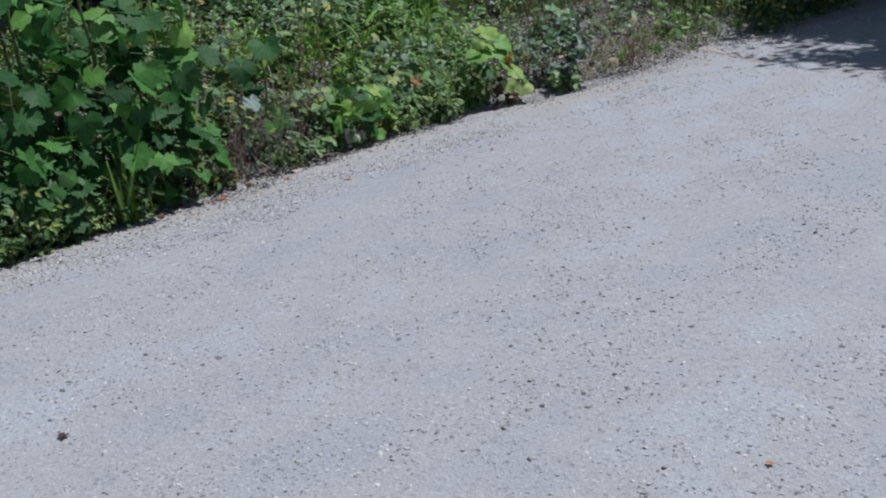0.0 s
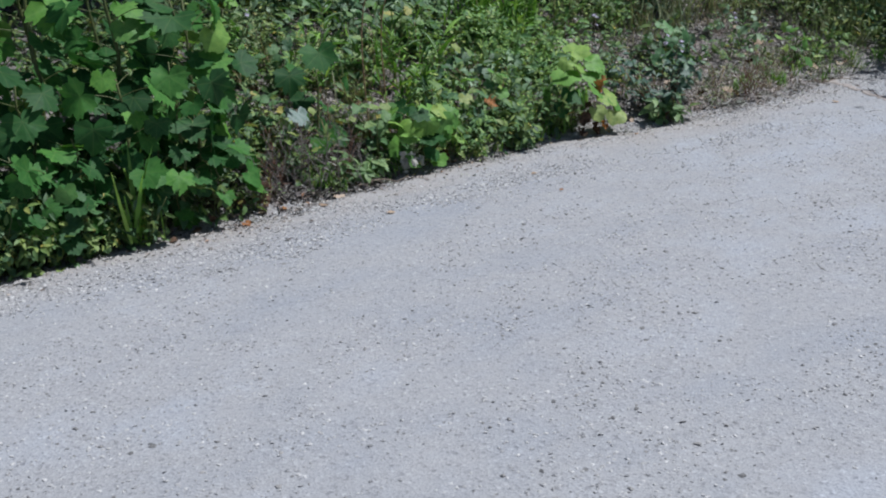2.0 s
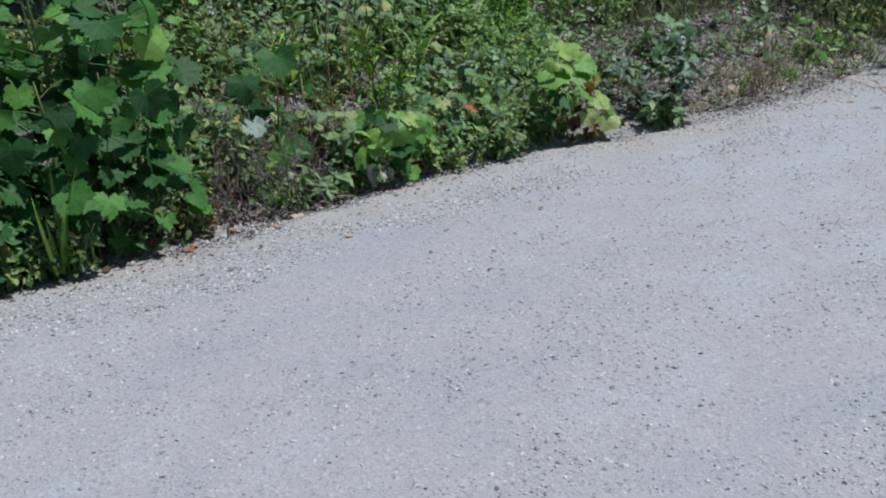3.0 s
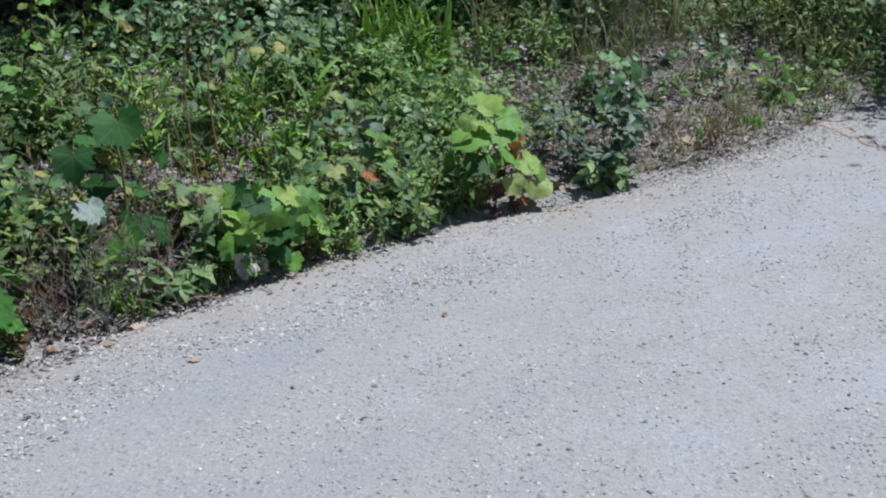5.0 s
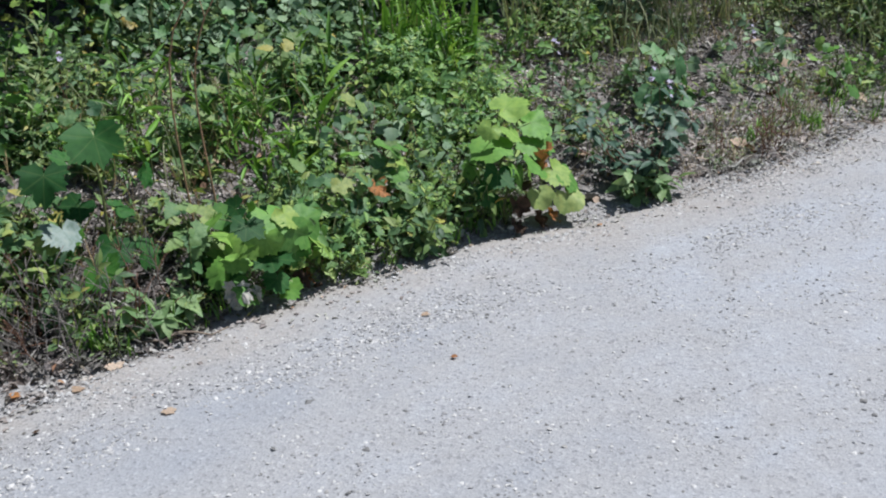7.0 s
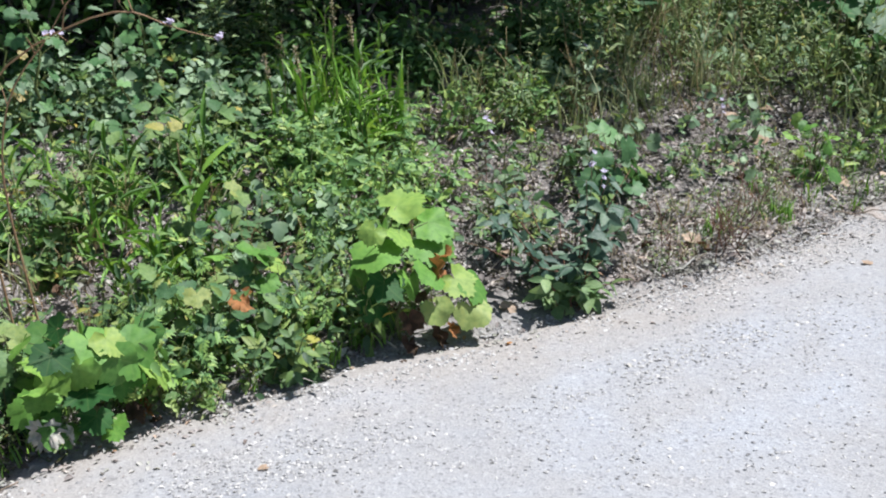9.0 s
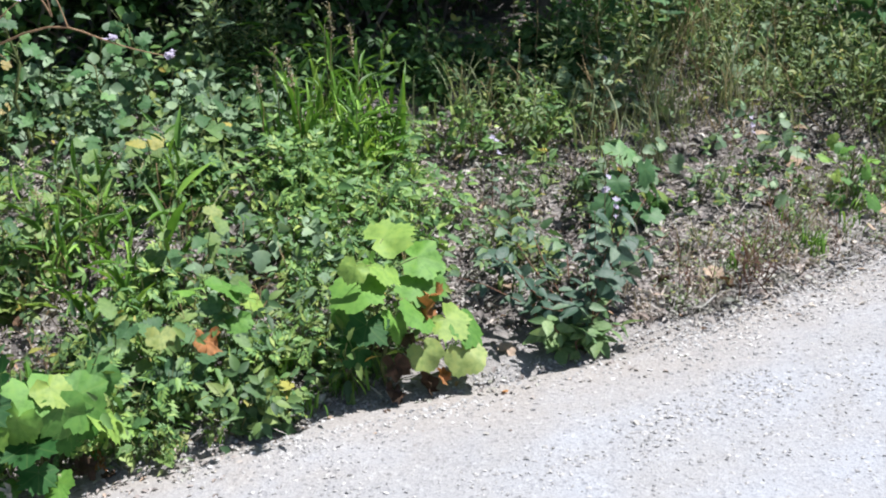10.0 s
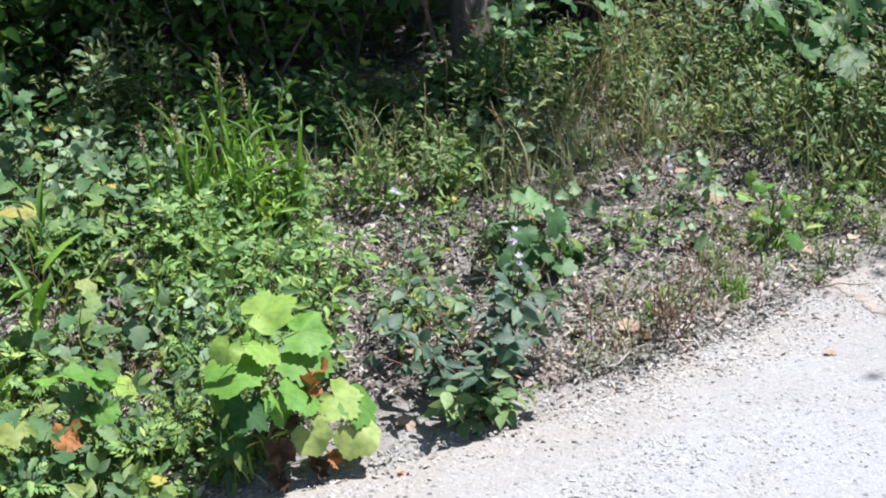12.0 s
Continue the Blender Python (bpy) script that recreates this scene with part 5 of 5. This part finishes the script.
for k, (n, x0, x1) in enumerate([(1700, 2.4, 6.4), (650, 6.4, 9.8)]):
    rr = np.random.default_rng(620 + k)
    lx = rr.uniform(x0, x1, n)
    ld = rr.normal(0.0, 0.14, n)
    lz = np.maximum(land(lx, edge(lx) + ld), 0) + 0.004
    mould.add_bag(one(simple_leaf(0.22, 0.15, 0.4)), moves(np.stack([lx, edge(lx) + ld, lz], 1), rr.uniform(0, 6.3, n), rr.normal(0, 0.12, n), rr.normal(0, 0.12, n), rr.uniform(0.012, 0.04, n)))
tagged(new("leaf_litter", mould.mesh("leaf_litter", MAT["litter"])), "dry grey-brown leaf litter on the bank", "leaf litter", kind="stuff")
tagged(new("dark_litter", dark_mould.mesh("dark_litter", MAT["dark_litter"])), "dark brown leaf litter between the herbs", "leaf litter", kind="stuff")


def loose_stones(n, x0, x1, d0, d1, low, high, seed, power=2.0, flat=0.6):
    """Loose stones on the road between distances d0 and d1 from its edge."""
    r = np.random.default_rng(seed)
    x, d = r.uniform(x0, x1, n * 2), r.uniform(d0, d1, n * 2)
    streaks = wave(x * 0.35 + d * 0.2, d, 0.7, 5) + 0.5 * wave(x, d, 0.35, 6)
    keep = np.argsort(r.normal(0, 0.6, n * 2) - streaks)[:n]
    x, d = x[keep], d[keep]
    size = low + (high - low) * r.uniform(0, 1, n) ** power
    y = edge(x) - d
    pos = np.stack([x, y, np.where(d > 0.08, road_top(x, y), np.maximum(land(x, y), -0.01) + 0.004) + 0.06 * size], 1)
    return pos, size


def stones(name, label, mat, layers, seed):
    r = np.random.default_rng(seed)
    bag = Bag()
    for k, layer in enumerate(layers):
        pos, size = loose_stones(*layer, seed * 17 + k)
        which = r.integers(0, 6, len(pos))
        for j in range(6):
            some = which == j
            m = int(some.sum())
            bag.add_bag(one(pebble(j)), moves(pos[some], r.uniform(0, 6.3, m), r.normal(0, 0.25, m), r.normal(0, 0.25, m), size[some]))
    return tagged(new(name, bag.mesh(name, MAT[mat], smooth=False)), label, "gravel", kind="stuff")


stones("gravel", "loose pale gravel on the road", "gravel", [(52000, 0.8, 12.0, 0.0, 5.2, 0.006, 0.021), (14000, 1.5, 11.0, -0.05, 0.7, 0.006, 0.026), (5000, 1.5, 11.0, -0.4, 0.15, 0.006, 0.02)], 21)
stones("dark_gravel", "loose dark gravel on the road", "dark_gravel", [(3200, 0.8, 6.4, 0.0, 5.2, 0.005, 0.013), (1100, 6.4, 12.0, 0.0, 5.2, 0.005, 0.012), (420, 0.8, 6.4, 0.1, 5.2, 0.014, 0.03), (120, 6.4, 12.0, 0.1, 5.2, 0.01, 0.018), (300, 1.6, 6.4, 1.6, 5.2, 0.014, 0.03), (110, 1.5, 11.0, -0.1, 0.9, 0.006, 0.016)], 22)


# pale stones on the bank
def boulder(x, y, size, seed):
    bm = bmesh.new()
    bmesh.ops.create_icosphere(bm, subdivisions=2, radius=size / 2)
    for v in bm.verts:
        v.co *= 1 + 0.28 * noise.noise(v.co * 2.2 / size + Vector((seed, 0, 0)))
        v.co.z *= 0.62
    data = bpy.data.meshes.new("bank_stone")
    bm.to_mesh(data)
    bm.free()
    data.materials.append(MAT["stone"])
    ob = new("bank_stone", data)
    ob.location = (x, y, float(land(x, y)) + size * 0.18)
    return tagged(ob, "small pale limestone lump on the bank", "stone", "bank stones")


for k, (x, y, size) in enumerate([(7.49, 6.05, 0.07), (7.3, 6.1, 0.05), (7.62, 5.95, 0.035), (7.2, 6.3, 0.045), (7.45, 6.35, 0.04), (5.95, 4.98, 0.05), (5.6, 5.02, 0.035), (9.0, 5.9, 0.06), (6.28, 4.86, 0.03), (8.1, 6.1, 0.05), (4.95, 5.02, 0.045), (7.0, 5.5, 0.03)]):
    boulder(x, y, size, k)

# fallen leaves on the road and at its edge
for k, (x, y, size, kind) in enumerate([(1.66, 2.95, 0.07, BROWN), (2.74, 0.95, 0.045, ORANGE), (5.27, 4.02, 0.045, ORANGE), (5.43, 4.39, 0.06, TAN), (4.38, 4.90, 0.10, TAN), (4.37, 4.41, 0.07, TAN), (4.2, 4.8, 0.08, TAN), (8.26, 4.12, 0.07, TAN),
                                         (6.6, 4.6, 0.05, ORANGE), (8.23, 2.93, 0.08, BROWN), (3.36, 4.88, 0.12, BROWN), (3.75, 4.85, 0.11, ORANGE), (3.9, 4.95, 0.09, TAN), (3.5, 4.93, 0.12, BROWN), (4.65, 5.05, 0.08, BROWN), (5.3, 4.97, 0.09, BROWN),
                                         (5.75, 4.95, 0.06, BROWN), (6.2, 4.75, 0.06, BROWN), (4.02, 4.93, 0.09, ORANGE), (3.75, 4.43, 0.05, BROWN), (7.5, 4.5, 0.05, BROWN), (8.5, 4.5, 0.06, TAN), (4.0, 4.6, 0.05, BROWN)]):
    rr = np.random.default_rng(700 + k)
    leaf = new("fallen_leaf", kind[k % 3])
    low = max(float(land(x, y)), 0.0) if y > edge(x) - 0.08 else float(road_top(x, y))
    leaf.matrix_basis = facing((x, y, low + 0.008), (rr.normal(0, 0.08), rr.normal(0, 0.08), 1), (math.cos(k), math.sin(k), 0), size * 0.58) @ Matrix.Diagonal((1, 1, 0.35, 1))
    tagged(leaf, {id(ORANGE): "dry orange leaf", id(BROWN): "dry brown leaf", id(TAN): "dry tan leaf"}[id(kind)] + " lying on the gravel", "leaf", "fallen leaves")

for k in range(16):
    rr = np.random.default_rng(1700 + k)
    x, y = 3.72 + rr.normal(0, 0.14), edge(3.72) + 0.1 + rr.uniform(-0.03, 0.14)
    leaf = new("fallen_leaf", BROWN[k % 4])
    leaf.matrix_basis = pose(x, y, max(float(land(x, y)), 0.0) + rr.uniform(0.015, 0.07), rr.normal(30, 25), rr.normal(0, 25), rr.uniform(0, 360)) @ Matrix.Scale(rr.uniform(0.06, 0.1), 4)
    tagged(leaf, "dead red-brown leaf at the foot of the saplings", "leaf", "dead leaves under the saplings")

# fallen leaves on the litter of the bank
for k in range(60):
    rr = np.random.default_rng(1300 + k)
    x = rr.uniform(3.9, 9.6)
    y = edge(x) + rr.uniform(0.08, 1.6)
    kind = (TAN, BROWN, TAN, BROWN)[k % 4]
    leaf = new("fallen_leaf", kind[k % 3])
    leaf.matrix_basis = pose(x, y, float(land(x, y)) + rr.uniform(0.015, 0.05), rr.normal(16, 16), rr.normal(0, 16), rr.uniform(0, 360)) @ Matrix.Scale(rr.uniform(0.05, 0.1), 4)
    tagged(leaf, "dry curled leaf lying on the leaf litter of the bank", "leaf", "fallen leaves on the bank")

# single larger stones of the road surface
CHIPS = [one(pebble(s)).mesh("stone", MAT[m], smooth=False) for m in ("gravel", "gravel", "gravel", "dark_gravel") for s in (30, 31, 32)]
pos, size = loose_stones(290, 1.2, 9.5, 0.05, 4.4, 0.014, 0.027, 800, 2.5)
for k in range(len(pos)):
    part("stone", CHIPS[k % 12], road, at=Matrix.Translation(pos[k]) @ Euler((0.2, 0.1, k)).to_matrix().to_4x4() @ Matrix.Scale(size[k], 4))
